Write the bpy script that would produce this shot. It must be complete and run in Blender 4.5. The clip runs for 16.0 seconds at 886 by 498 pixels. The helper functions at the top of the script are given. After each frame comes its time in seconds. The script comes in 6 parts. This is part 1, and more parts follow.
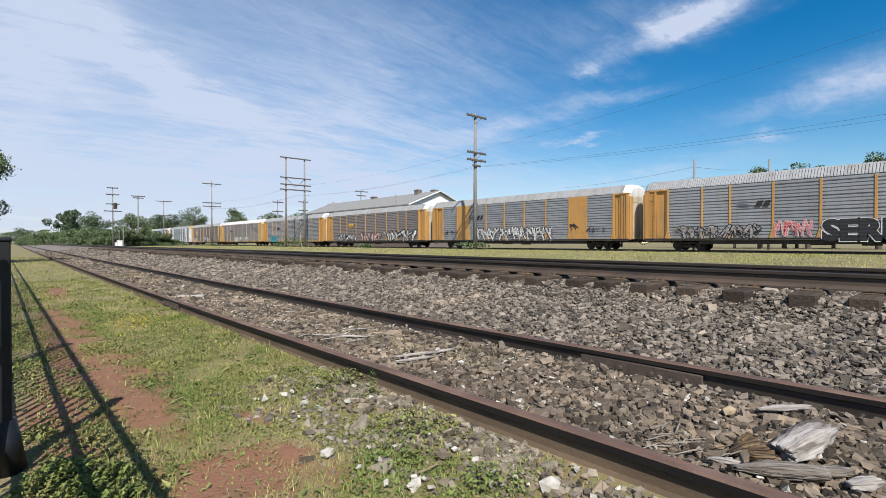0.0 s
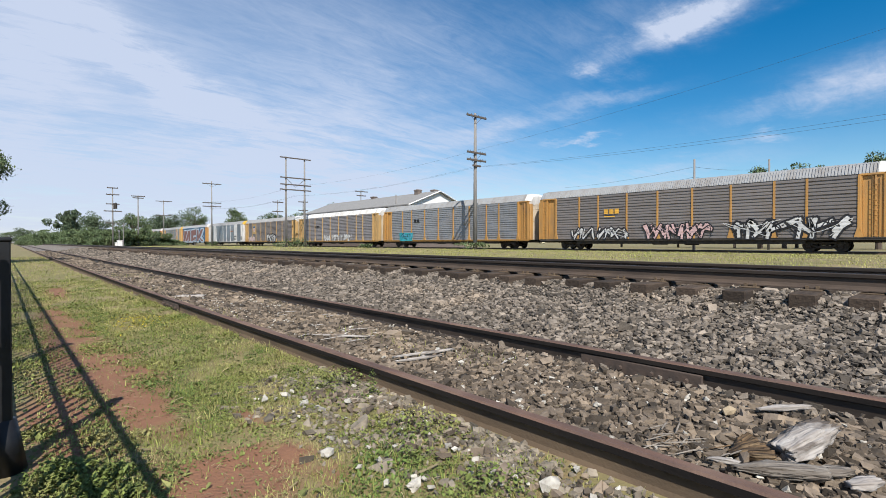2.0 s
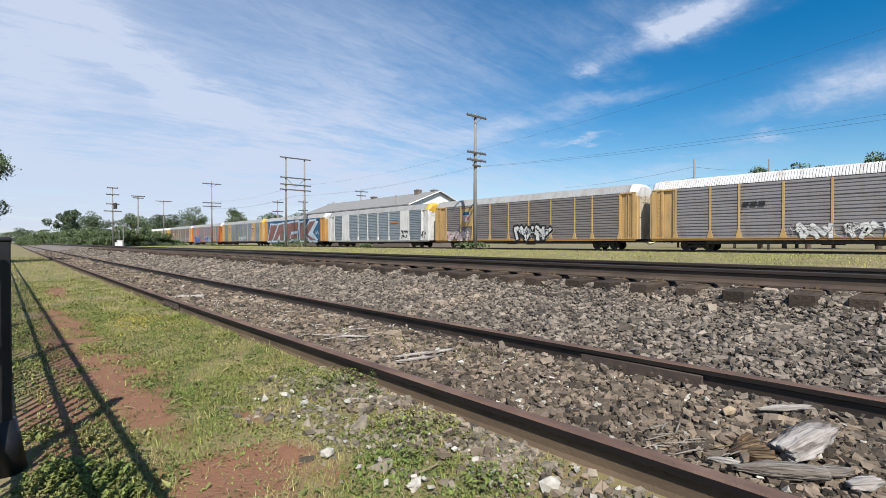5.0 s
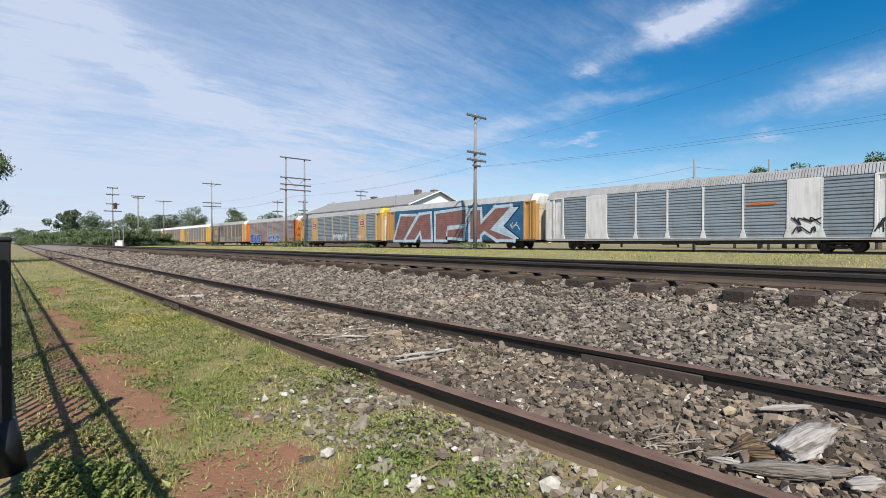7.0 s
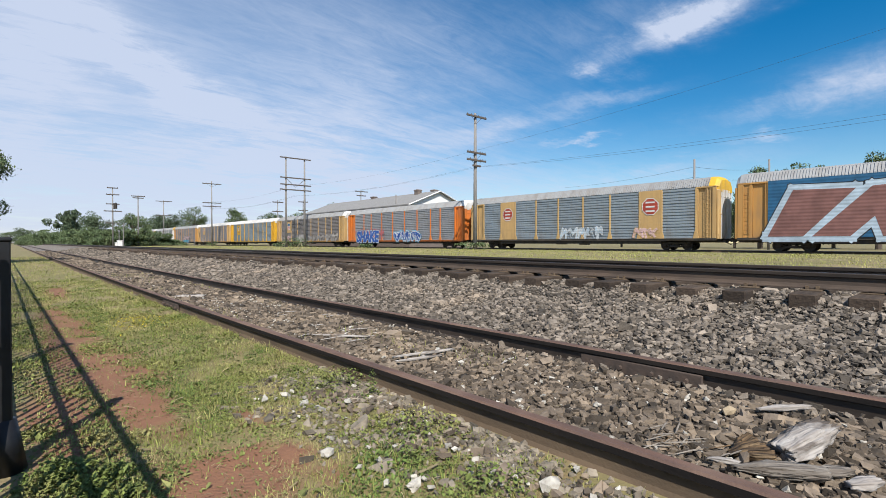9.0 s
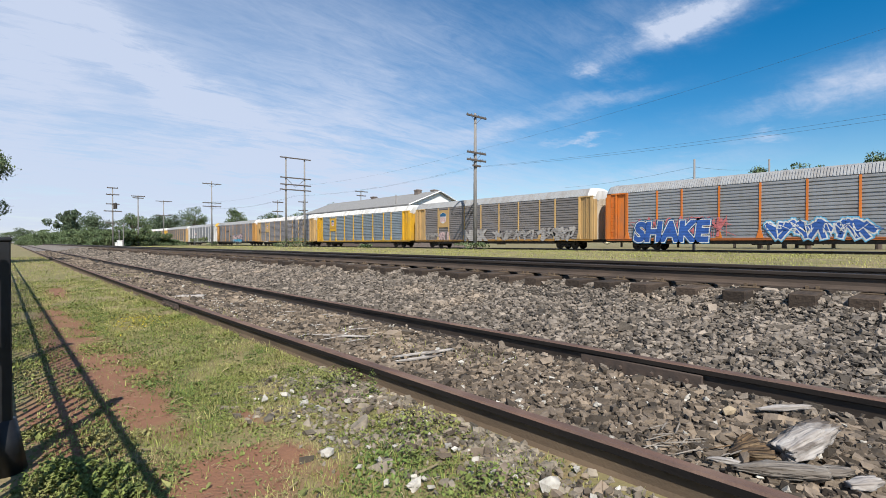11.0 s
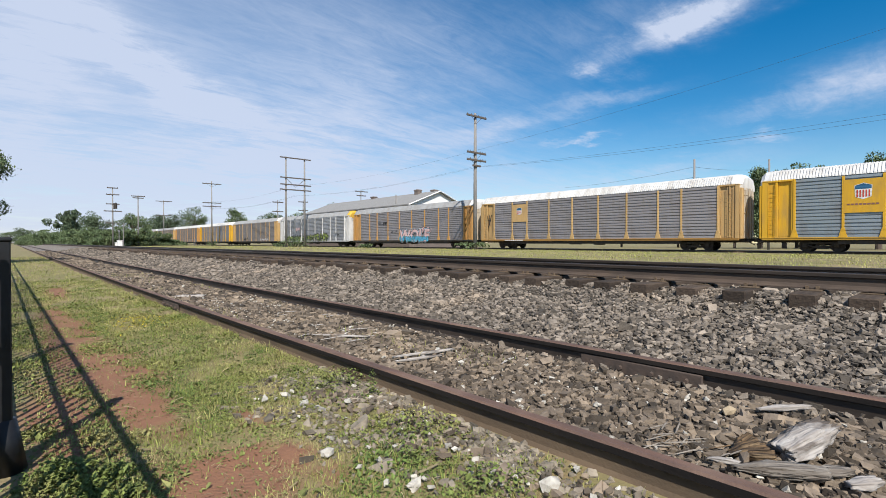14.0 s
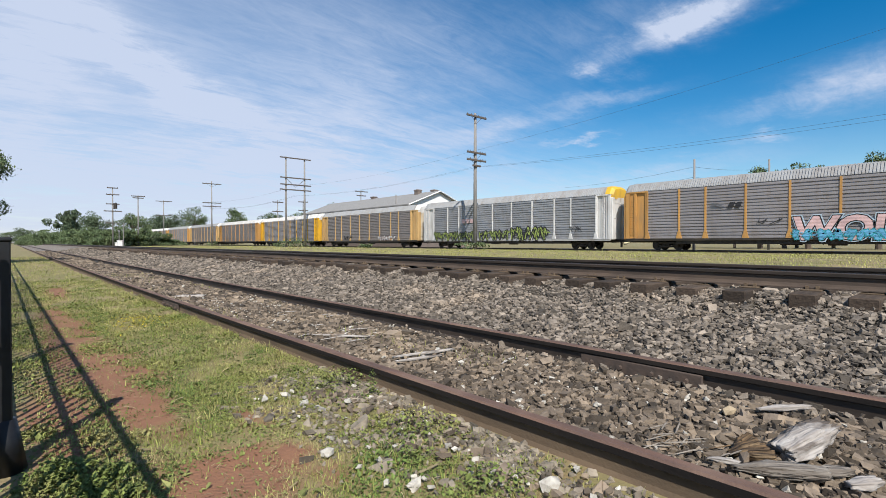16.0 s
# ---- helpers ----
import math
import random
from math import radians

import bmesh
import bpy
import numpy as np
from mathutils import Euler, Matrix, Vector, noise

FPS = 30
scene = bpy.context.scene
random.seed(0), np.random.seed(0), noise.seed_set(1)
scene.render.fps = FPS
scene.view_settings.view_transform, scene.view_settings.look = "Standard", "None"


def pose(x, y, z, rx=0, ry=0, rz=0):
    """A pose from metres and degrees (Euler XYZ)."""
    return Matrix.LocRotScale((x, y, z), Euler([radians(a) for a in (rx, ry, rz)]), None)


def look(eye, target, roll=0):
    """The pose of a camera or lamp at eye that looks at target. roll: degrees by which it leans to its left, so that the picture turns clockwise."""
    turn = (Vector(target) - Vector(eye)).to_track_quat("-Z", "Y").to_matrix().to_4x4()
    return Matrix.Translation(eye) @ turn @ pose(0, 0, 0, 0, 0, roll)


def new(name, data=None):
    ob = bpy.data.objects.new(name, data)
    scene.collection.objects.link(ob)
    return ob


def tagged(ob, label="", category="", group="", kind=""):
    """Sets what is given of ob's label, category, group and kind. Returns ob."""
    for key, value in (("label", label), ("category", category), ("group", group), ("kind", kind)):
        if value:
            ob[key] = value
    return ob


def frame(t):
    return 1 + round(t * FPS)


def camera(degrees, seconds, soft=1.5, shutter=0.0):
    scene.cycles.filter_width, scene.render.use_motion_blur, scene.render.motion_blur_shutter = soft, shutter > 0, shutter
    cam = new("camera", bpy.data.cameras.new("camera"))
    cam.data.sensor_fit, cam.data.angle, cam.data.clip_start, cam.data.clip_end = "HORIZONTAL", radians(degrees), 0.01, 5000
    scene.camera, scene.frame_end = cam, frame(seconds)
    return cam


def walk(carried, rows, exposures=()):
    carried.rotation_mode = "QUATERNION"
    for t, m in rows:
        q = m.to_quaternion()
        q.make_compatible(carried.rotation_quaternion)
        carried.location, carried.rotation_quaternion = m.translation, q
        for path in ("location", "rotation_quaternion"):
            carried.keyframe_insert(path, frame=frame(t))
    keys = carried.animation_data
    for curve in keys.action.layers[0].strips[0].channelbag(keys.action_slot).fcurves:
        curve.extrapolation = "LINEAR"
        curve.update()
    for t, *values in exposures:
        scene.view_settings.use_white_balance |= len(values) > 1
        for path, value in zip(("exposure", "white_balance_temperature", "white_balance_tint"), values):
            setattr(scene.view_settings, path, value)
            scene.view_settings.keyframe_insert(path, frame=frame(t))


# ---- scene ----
# Axes: +Y along the tracks (away), +X across them, z up. Siding rail base at z = 0.
TURN = radians(41.6)
EYE = Vector((0.0, 0.0, 1.015))
cam = camera(84.7, 16.0, 0.85)
AIM = EYE + Vector((math.sin(TURN), math.cos(TURN), -0.0128)) * 10
walk(cam, [(0.0, look(EYE, AIM)), (16.0, look(EYE, AIM))], [(0.0, 0.42), (16.0, 0.42)])

# ---- world and sun ----
SUN_TO = Vector((-0.58, -0.90, 1.12)).normalized()
world = bpy.data.worlds.new("sky")
scene.world = world
world.use_nodes = True


def build_sky():
    nt = world.node_tree
    nt.nodes.clear()
    N = nt.nodes.new
    L = nt.links.new
    out = N("ShaderNodeOutputWorld")
    bg = N("ShaderNodeBackground")
    bg.inputs[1].default_value = 0.066
    sky = N("ShaderNodeTexSky")
    sky.sky_type = "NISHITA"
    sky.sun_disc = False
    sky.sun_elevation = math.asin(SUN_TO.z)
    sky.sun_rotation = math.atan2(SUN_TO.x, SUN_TO.y)
    sky.dust_density, sky.air_density, sky.ozone_density = 0.0, 1.0, 2.2
    tc = N("ShaderNodeTexCoord")
    sep = N("ShaderNodeSeparateXYZ")
    L(tc.outputs["Generated"], sep.inputs[0])

    def m(op, a, b=None, c=None, clamp=False):
        n = N("ShaderNodeMath")
        n.operation = op
        n.use_clamp = clamp
        for i, v in enumerate((a, b, c)):
            if v is None:
                continue
            if isinstance(v, (int, float)):
                n.inputs[i].default_value = v
            else:
                L(v, n.inputs[i])
        return n.outputs[0]

    zz = m("ADD", m("MAXIMUM", sep.outputs[2], 0.0), 0.12)
    px, py = m("DIVIDE", sep.outputs[0], zz), m("DIVIDE", sep.outputs[1], zz)
    comb = N("ShaderNodeCombineXYZ")
    L(px, comb.inputs[0])
    L(py, comb.inputs[1])

    def fbm(scale, detail, rough, stretch, turn, shift, distort=0.0):
        mp = N("ShaderNodeMapping")
        mp.inputs["Rotation"].default_value = (0, 0, radians(turn))
        mp.inputs["Scale"].default_value = stretch
        mp.inputs["Location"].default_value = shift
        L(comb.outputs[0], mp.inputs[0])
        n = N("ShaderNodeTexNoise")
        n.inputs["Scale"].default_value = scale
        n.inputs["Detail"].default_value = detail
        n.inputs["Roughness"].default_value = rough
        n.inputs["Distortion"].default_value = distort
        L(mp.outputs[0], n.inputs["Vector"])
        return n.outputs[0]

    def ramp(v, lo, hi):
        n = N("ShaderNodeMapRange")
        n.interpolation_type = "SMOOTHSTEP"
        n.inputs[1].default_value, n.inputs[2].default_value = lo, hi
        L(v, n.inputs[0])
        return n.outputs[0]

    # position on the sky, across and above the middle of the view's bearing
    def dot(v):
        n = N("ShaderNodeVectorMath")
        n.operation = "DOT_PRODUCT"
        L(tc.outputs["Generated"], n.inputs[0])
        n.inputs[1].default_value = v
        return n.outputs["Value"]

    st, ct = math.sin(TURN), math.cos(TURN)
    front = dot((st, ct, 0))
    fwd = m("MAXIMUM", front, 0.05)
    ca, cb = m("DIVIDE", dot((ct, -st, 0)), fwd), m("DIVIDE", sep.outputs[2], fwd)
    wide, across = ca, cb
    soft = fbm(1.3, 7, 0.62, (1, 1, 1), 0, (3.1, 1.7, 0), 0.8)
    wisp = fbm(1.1, 8, 0.65, (0.5, 2.4, 1), 35, (0.4, 2.3, 0), 0.9)
    fine = fbm(6.5, 8, 0.7, (0.6, 1.9, 1), 28, (2.4, 6.1, 0), 0.7)
    grain = m("MULTIPLY_ADD", fine, 0.34, m("MULTIPLY_ADD", soft, 0.33, m("MULTIPLY", wisp, 0.33)))
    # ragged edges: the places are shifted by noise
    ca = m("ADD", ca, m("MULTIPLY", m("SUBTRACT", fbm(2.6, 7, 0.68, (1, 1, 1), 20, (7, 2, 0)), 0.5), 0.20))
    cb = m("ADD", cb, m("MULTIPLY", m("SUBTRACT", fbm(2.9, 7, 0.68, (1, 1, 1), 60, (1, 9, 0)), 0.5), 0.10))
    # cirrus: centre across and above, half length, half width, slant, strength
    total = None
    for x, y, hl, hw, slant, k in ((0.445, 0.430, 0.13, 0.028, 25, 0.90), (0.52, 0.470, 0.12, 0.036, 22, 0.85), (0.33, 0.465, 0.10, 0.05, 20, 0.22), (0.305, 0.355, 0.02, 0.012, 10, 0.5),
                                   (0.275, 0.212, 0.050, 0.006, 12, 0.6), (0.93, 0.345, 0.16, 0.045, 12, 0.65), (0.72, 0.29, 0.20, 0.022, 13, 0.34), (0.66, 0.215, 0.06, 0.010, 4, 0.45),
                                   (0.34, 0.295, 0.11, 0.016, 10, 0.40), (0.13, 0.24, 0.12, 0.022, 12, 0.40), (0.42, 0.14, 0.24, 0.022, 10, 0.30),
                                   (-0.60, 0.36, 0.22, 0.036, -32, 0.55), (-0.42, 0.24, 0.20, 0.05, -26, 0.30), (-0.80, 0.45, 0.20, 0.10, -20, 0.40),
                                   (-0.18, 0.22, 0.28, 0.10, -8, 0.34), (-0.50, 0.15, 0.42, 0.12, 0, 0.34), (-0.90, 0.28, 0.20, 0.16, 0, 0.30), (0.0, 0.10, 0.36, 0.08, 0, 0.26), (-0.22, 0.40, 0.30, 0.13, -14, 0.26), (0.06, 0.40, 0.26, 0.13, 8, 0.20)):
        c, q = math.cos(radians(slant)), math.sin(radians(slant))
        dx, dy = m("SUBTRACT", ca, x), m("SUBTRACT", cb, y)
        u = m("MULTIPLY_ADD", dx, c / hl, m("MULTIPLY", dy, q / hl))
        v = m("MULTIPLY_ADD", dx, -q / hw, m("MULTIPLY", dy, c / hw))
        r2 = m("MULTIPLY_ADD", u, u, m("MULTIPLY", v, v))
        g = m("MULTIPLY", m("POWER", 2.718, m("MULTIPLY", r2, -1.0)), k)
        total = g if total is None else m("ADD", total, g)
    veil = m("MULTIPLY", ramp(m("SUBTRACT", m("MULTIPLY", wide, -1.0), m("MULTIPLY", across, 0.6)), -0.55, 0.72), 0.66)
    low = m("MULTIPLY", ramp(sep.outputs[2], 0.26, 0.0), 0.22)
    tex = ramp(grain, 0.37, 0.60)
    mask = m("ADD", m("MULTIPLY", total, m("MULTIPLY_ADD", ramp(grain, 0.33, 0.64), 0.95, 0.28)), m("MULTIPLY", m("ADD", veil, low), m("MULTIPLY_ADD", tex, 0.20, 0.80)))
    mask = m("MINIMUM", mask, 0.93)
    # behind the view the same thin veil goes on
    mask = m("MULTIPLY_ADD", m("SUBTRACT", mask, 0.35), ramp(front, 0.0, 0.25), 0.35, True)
    sat = N("ShaderNodeHueSaturation")
    sat.inputs["Saturation"].default_value = 1.5
    sat.inputs["Value"].default_value = 1.34
    sat.inputs["Hue"].default_value = 0.497
    L(sky.outputs[0], sat.inputs["Color"])
    mix = N("ShaderNodeMix")
    mix.data_type = "RGBA"
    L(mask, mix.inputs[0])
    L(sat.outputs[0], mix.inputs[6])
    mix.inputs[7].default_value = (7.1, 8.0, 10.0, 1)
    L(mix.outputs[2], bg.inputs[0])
    L(bg.outputs[0], out.inputs[0])


build_sky()
sun = new("sun", bpy.data.lights.new("sun", "SUN"))
sun.data.energy, sun.data.angle, sun.data.color = 5.0, radians(0.55), (1.0, 0.95, 0.86)
sun.matrix_world = look((0, 0, 60), Vector((0, 0, 60)) - SUN_TO)


# ---- materials ----
def mat(name, c1, c2=None, rough=0.8, metal=0.0, scale=8.0, stretch=(1, 1, 1), bump=0.0, bscale=40.0, lo=0.35, hi=0.65,
        c3=None, scale3=1.5, lo3=0.5, hi3=0.7, stretch3=(1, 1, 1), rand=0.0, island=0.0, spec=0.4, coords="Object", bstretch=(1, 1, 1)):
    """Two colours mixed by noise, a third over them in larger patches, and fine relief."""
    ma = bpy.data.materials.new(name)
    ma.use_nodes = True
    nt = ma.node_tree
    N, L = nt.nodes.new, nt.links.new
    b = nt.nodes["Principled BSDF"]
    b.inputs["Roughness"].default_value = rough
    b.inputs["Metallic"].default_value = metal
    b.inputs["Specular IOR Level"].default_value = spec
    tc = N("ShaderNodeTexCoord")

    def noise_mask(sc, st, a, z, detail=5):
        mp = N("ShaderNodeMapping")
        mp.inputs["Scale"].default_value = st
        L(tc.outputs[coords], mp.inputs[0])
        n = N("ShaderNodeTexNoise")
        n.inputs["Scale"].default_value, n.inputs["Detail"].default_value = sc, detail
        L(mp.outputs[0], n.inputs["Vector"])
        r = N("ShaderNodeMapRange")
        r.inputs[1].default_value, r.inputs[2].default_value = a, z
        L(n.outputs[0], r.inputs[0])
        return r.outputs[0], n.outputs[0]

    def mixc(f, a, z):
        n = N("ShaderNodeMix")
        n.data_type = "RGBA"
        for i, v in ((0, f), (6, a), (7, z)):
            if isinstance(v, tuple):
                n.inputs[i].default_value = (*v, 1)
            else:
                L(v, n.inputs[i])
        return n.outputs[2]

    c2 = c2 or tuple(v * 0.75 for v in c1)
    col = mixc(noise_mask(scale, stretch, lo, hi)[0], c1, c2)
    if c3:
        col = mixc(noise_mask(scale3, stretch3, lo3, hi3)[0], col, c3)
    for amount, node, sock in ((rand, "ShaderNodeObjectInfo", "Random"), (island, "ShaderNodeNewGeometry", "Random Per Island")):
        if amount:
            src = N(node)
            r = N("ShaderNodeMapRange")
            r.inputs[3].default_value, r.inputs[4].default_value = 1 - amount, 1 + amount
            L(src.outputs[sock], r.inputs[0])
            h = N("ShaderNodeHueSaturation")
            L(r.outputs[0], h.inputs["Value"])
            L(col, h.inputs["Color"])
            col = h.outputs[0]
    L(col, b.inputs["Base Color"])
    if bump:
        bp = N("ShaderNodeBump")
        bp.inputs["Strength"].default_value = bump
        bp.inputs["Distance"].default_value = 0.02
        L(noise_mask(bscale, bstretch, 0.2, 0.8)[1], bp.inputs["Height"])
        L(bp.outputs[0], b.inputs["Normal"])
    return ma


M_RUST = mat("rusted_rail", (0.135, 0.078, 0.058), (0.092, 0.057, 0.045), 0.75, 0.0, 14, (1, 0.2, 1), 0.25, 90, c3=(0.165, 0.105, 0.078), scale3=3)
M_RAILTOP = mat("worn_and_shaded_rail", (0.055, 0.041, 0.033), (0.033, 0.026, 0.022), 0.5, 0.2, 10, (1, 0.15, 1), 0.1, 80)
# Near-black: the shade below the rail head painted onto its sides and underside.
M_RAILSHADE = mat("shaded_rail_side", (0.022, 0.018, 0.016), (0.012, 0.010, 0.010), 0.85, 0, 10, (1, 0.15, 1), 0.15, 80, spec=0.2)
M_RAILBASE = mat("dusty_rail_base", (0.128, 0.090, 0.058), (0.088, 0.062, 0.041), 0.9, 0, 6, (1, 0.4, 1), 0.2, 60)
M_MAINBASE = mat("dark_dusty_rail_base", (0.085, 0.06, 0.045), (0.055, 0.04, 0.032), 0.85, 0, 6, (1, 0.4, 1), 0.2, 60)
M_TIE = mat("creosoted_tie", (0.036, 0.025, 0.019), (0.066, 0.047, 0.034), 0.9, 0, 9, (0.25, 3, 3), 0.5, 45, rand=0.35)
M_TIEGREY = mat("weathered_wood", (0.40, 0.375, 0.355), (0.265, 0.236, 0.215), 0.9, 0, 30, (0.14, 1.5, 1.5), 0.6, 40, lo=0.34, hi=0.60, c3=(0.095, 0.076, 0.064), scale3=9, lo3=0.52, hi3=0.64, stretch3=(0.5, 1, 1), rand=0.15, bstretch=(0.15, 1.6, 1.6))
M_TIEBROWN = mat("rotten_wood", (0.165, 0.105, 0.055), (0.038, 0.025, 0.017), 0.9, 0, 30, (0.10, 1.9, 1.9), 1.0, 40, lo=0.38, hi=0.58, c3=(0.28, 0.20, 0.12), scale3=12, lo3=0.58, hi3=0.70, stretch3=(0.2, 1, 1), bstretch=(0.1, 2.0, 2.0))
M_TIEDULL = mat("dull_weathered_wood", (0.275, 0.245, 0.215), (0.135, 0.113, 0.095), 0.9, 0, 34, (0.11, 1.6, 1.6), 1.0, 46, lo=0.34, hi=0.60, c3=(0.075, 0.060, 0.050), scale3=8, lo3=0.52, hi3=0.66, stretch3=(0.3, 1, 1), rand=0.15, bstretch=(0.12, 1.7, 1.7))
M_STONE = mat("ballast_stone", (0.196, 0.163, 0.133), (0.100, 0.084, 0.069), 0.9, 0, 9, bump=0.4, bscale=60, island=0.70, c3=(0.242, 0.193, 0.148), scale3=1.1, lo3=0.55, hi3=0.75)
M_STONEOLD = mat("dusty_old_ballast", (0.165, 0.129, 0.096), (0.086, 0.067, 0.051), 0.9, 0, 9, bump=0.4, bscale=60, island=0.72, c3=(0.212, 0.165, 0.119), scale3=1.3, lo3=0.5, hi3=0.7)
M_SPILL = mat("pale_dusty_gravel", (0.230, 0.197, 0.153), (0.130, 0.108, 0.084), 0.9, 0, 12, bump=0.4, bscale=60, island=0.55)
M_WHITE_STONE = mat("pale_quartz_stone", (0.46, 0.435, 0.39), (0.32, 0.295, 0.255), 0.85, 0, 30, bump=0.5, bscale=70, island=0.3)
# Near bed almost black: shade in the gaps between stones put into the colour.
M_BED_SHADE = mat("shaded_ballast_bed", (0.034, 0.029, 0.024), (0.012, 0.010, 0.009), 0.95, 0, 26, bump=0.9, bscale=34, lo=0.42, hi=0.58, c3=(0.050, 0.040, 0.031), scale3=0.8, lo3=0.5, hi3=0.75)
# Farther bed keeps the stones' own tone.
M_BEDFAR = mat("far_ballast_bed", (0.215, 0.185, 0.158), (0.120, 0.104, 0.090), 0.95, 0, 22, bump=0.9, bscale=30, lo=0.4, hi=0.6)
M_BARK = mat("bark", (0.12, 0.09, 0.07), (0.07, 0.055, 0.045), 0.95, 0, 10, (4, 4, 0.6), 0.5, 30)
# Both leaf greens are lightened and greyed: distance haze put into the colour.
M_LEAF_HAZED = mat("leaf", (0.082, 0.120, 0.056), (0.125, 0.160, 0.075), 0.7, 0, 0.9, island=0.4, spec=0.25)
M_LEAFDARK_HAZED = mat("hazed_dark_leaf", (0.075, 0.108, 0.064), (0.108, 0.142, 0.080), 0.7, 0, 0.9, island=0.35, spec=0.25)
M_GRASS = mat("grass_blade", (0.150, 0.190, 0.042), (0.262, 0.262, 0.080), 0.75, 0, 1.3, island=0.5, spec=0.25, c3=(0.390, 0.330, 0.160), scale3=2.2, lo3=0.46, hi3=0.66)
M_MEADOW = mat("meadow_blade", (0.253, 0.283, 0.069), (0.328, 0.318, 0.101), 0.75, 0, 0.5, island=0.3, spec=0.25, c3=(0.413, 0.378, 0.166), scale3=0.35, lo3=0.5, hi3=0.7)
M_WEED = mat("weed_leaf", (0.092, 0.134, 0.030), (0.180, 0.196, 0.055), 0.65, 0, 2.0, island=0.45, spec=0.3, c3=(0.275, 0.245, 0.098), scale3=1.9, lo3=0.52, hi3=0.68)
M_FLOWER = mat("yellow_petal", (0.52, 0.40, 0.03), (0.40, 0.32, 0.03), 0.7, 0, 3, island=0.3, spec=0.2)
M_STRAW = mat("dry_straw", (0.321, 0.267, 0.153), (0.230, 0.184, 0.100), 0.85, 0, 2.0, island=0.3, spec=0.2)
M_POLE = mat("weathered_pole", (0.240, 0.230, 0.225), (0.160, 0.152, 0.145), 0.9, 0, 4, (6, 6, 0.3), 0.4, 30)
M_ARM = mat("crossarm_wood", (0.112, 0.095, 0.083), (0.070, 0.059, 0.054), 0.9, 0, 5, (1, 4, 4), 0.2, 30)
M_INSUL = mat("insulator_glass", (0.12, 0.13, 0.14), None, 0.3, 0, 5)
M_WIRE = mat("wire", (0.05, 0.05, 0.055), None, 0.6, 0, 5)
M_FENCE = mat("black_fence_paint", (0.008, 0.008, 0.010), (0.014, 0.014, 0.015), 0.45, 0, 12, bump=0.05)
M_STEEL = mat("dark_steel", (0.03, 0.027, 0.025), (0.055, 0.045, 0.038), 0.75, 0.2, 5, bump=0.2)
M_WHITEWALL = mat("white_siding", (0.78, 0.77, 0.74), (0.68, 0.67, 0.64), 0.8, 0, 2)
M_SHINGLE = mat("grey_shingles", (0.26, 0.255, 0.25), (0.19, 0.185, 0.18), 0.9, 0, 3, (1, 1, 5), 0.3, 12)
M_CHIMNEY = mat("chimney_brick", (0.19, 0.15, 0.13), (0.12, 0.10, 0.09), 0.9, 0, 5, bump=0.3)
M_WHITEPAINT = mat("white_paint", (0.78, 0.78, 0.78), (0.62, 0.61, 0.6), 0.6, 0, 3)
M_BAR = mat("worn_splice_steel", (0.085, 0.06, 0.048), (0.055, 0.042, 0.036), 0.8, 0, 12, bump=0.2)
M_ASPHALT = mat("asphalt", (0.06, 0.06, 0.062), (0.045, 0.045, 0.046), 0.9, 0, 6, bump=0.2)


def ground_material():
    ma = mat("grassy_ground", (0.150, 0.135, 0.056), (0.215, 0.182, 0.085), 0.95, 0, 1.7, bump=0.5, bscale=55, lo=0.4, hi=0.62,
             c3=(0.235, 0.180, 0.105), scale3=0.55, lo3=0.48, hi3=0.66)
    nt = ma.node_tree
    N, L = nt.nodes.new, nt.links.new
    b = nt.nodes["Principled BSDF"]
    src = b.inputs["Base Color"].links[0].from_socket
    at = N("ShaderNodeAttribute")
    at.attribute_name = "soil"
    no = N("ShaderNodeTexNoise")
    no.inputs["Scale"].default_value, no.inputs["Detail"].default_value = 9, 6
    tc = N("ShaderNodeTexCoord")
    L(tc.outputs["Object"], no.inputs["Vector"])
    ad = N("ShaderNodeMath")
    ad.operation = "MULTIPLY_ADD"
    L(no.outputs[0], ad.inputs[0])
    ad.inputs[1].default_value = 0.9
    L(at.outputs["Fac"], ad.inputs[2])
    mr = N("ShaderNodeMapRange")
    mr.inputs[1].default_value, mr.inputs[2].default_value = 0.72, 1.18
    L(ad.outputs[0], mr.inputs[0])
    soil = N("ShaderNodeMix")
    soil.data_type = "RGBA"
    soil.inputs[6].default_value = (0.245, 0.122, 0.068, 1)
    soil.inputs[7].default_value = (0.16, 0.076, 0.047, 1)
    L(no.outputs[0], soil.inputs[0])
    mx = N("ShaderNodeMix")
    mx.data_type = "RGBA"
    L(mr.outputs[0], mx.inputs[0])
    L(src, mx.inputs[6])
    L(soil.outputs[2], mx.inputs[7])
    L(mx.outputs[2], b.inputs["Base Color"])
    return ma


M_GROUND = ground_material()


# ---- mesh helpers ----
def mesh(name, verts, faces, material, smooth=False):
    me = bpy.data.meshes.new(name)
    me.from_pydata([tuple(v) for v in verts], [], [tuple(f) for f in faces])
    if material:
        me.materials.append(material)
    if smooth:
        me.polygons.foreach_set("use_smooth", [True] * len(me.polygons))
    me.update()
    return me


def bm_mesh(name, bm, material, smooth=False):
    me = bpy.data.meshes.new(name)
    bmesh.ops.recalc_face_normals(bm, faces=bm.faces)
    bm.to_mesh(me)
    bm.free()
    if material:
        me.materials.append(material)
    if smooth:
        me.polygons.foreach_set("use_smooth", [True] * len(me.polygons))
    return me


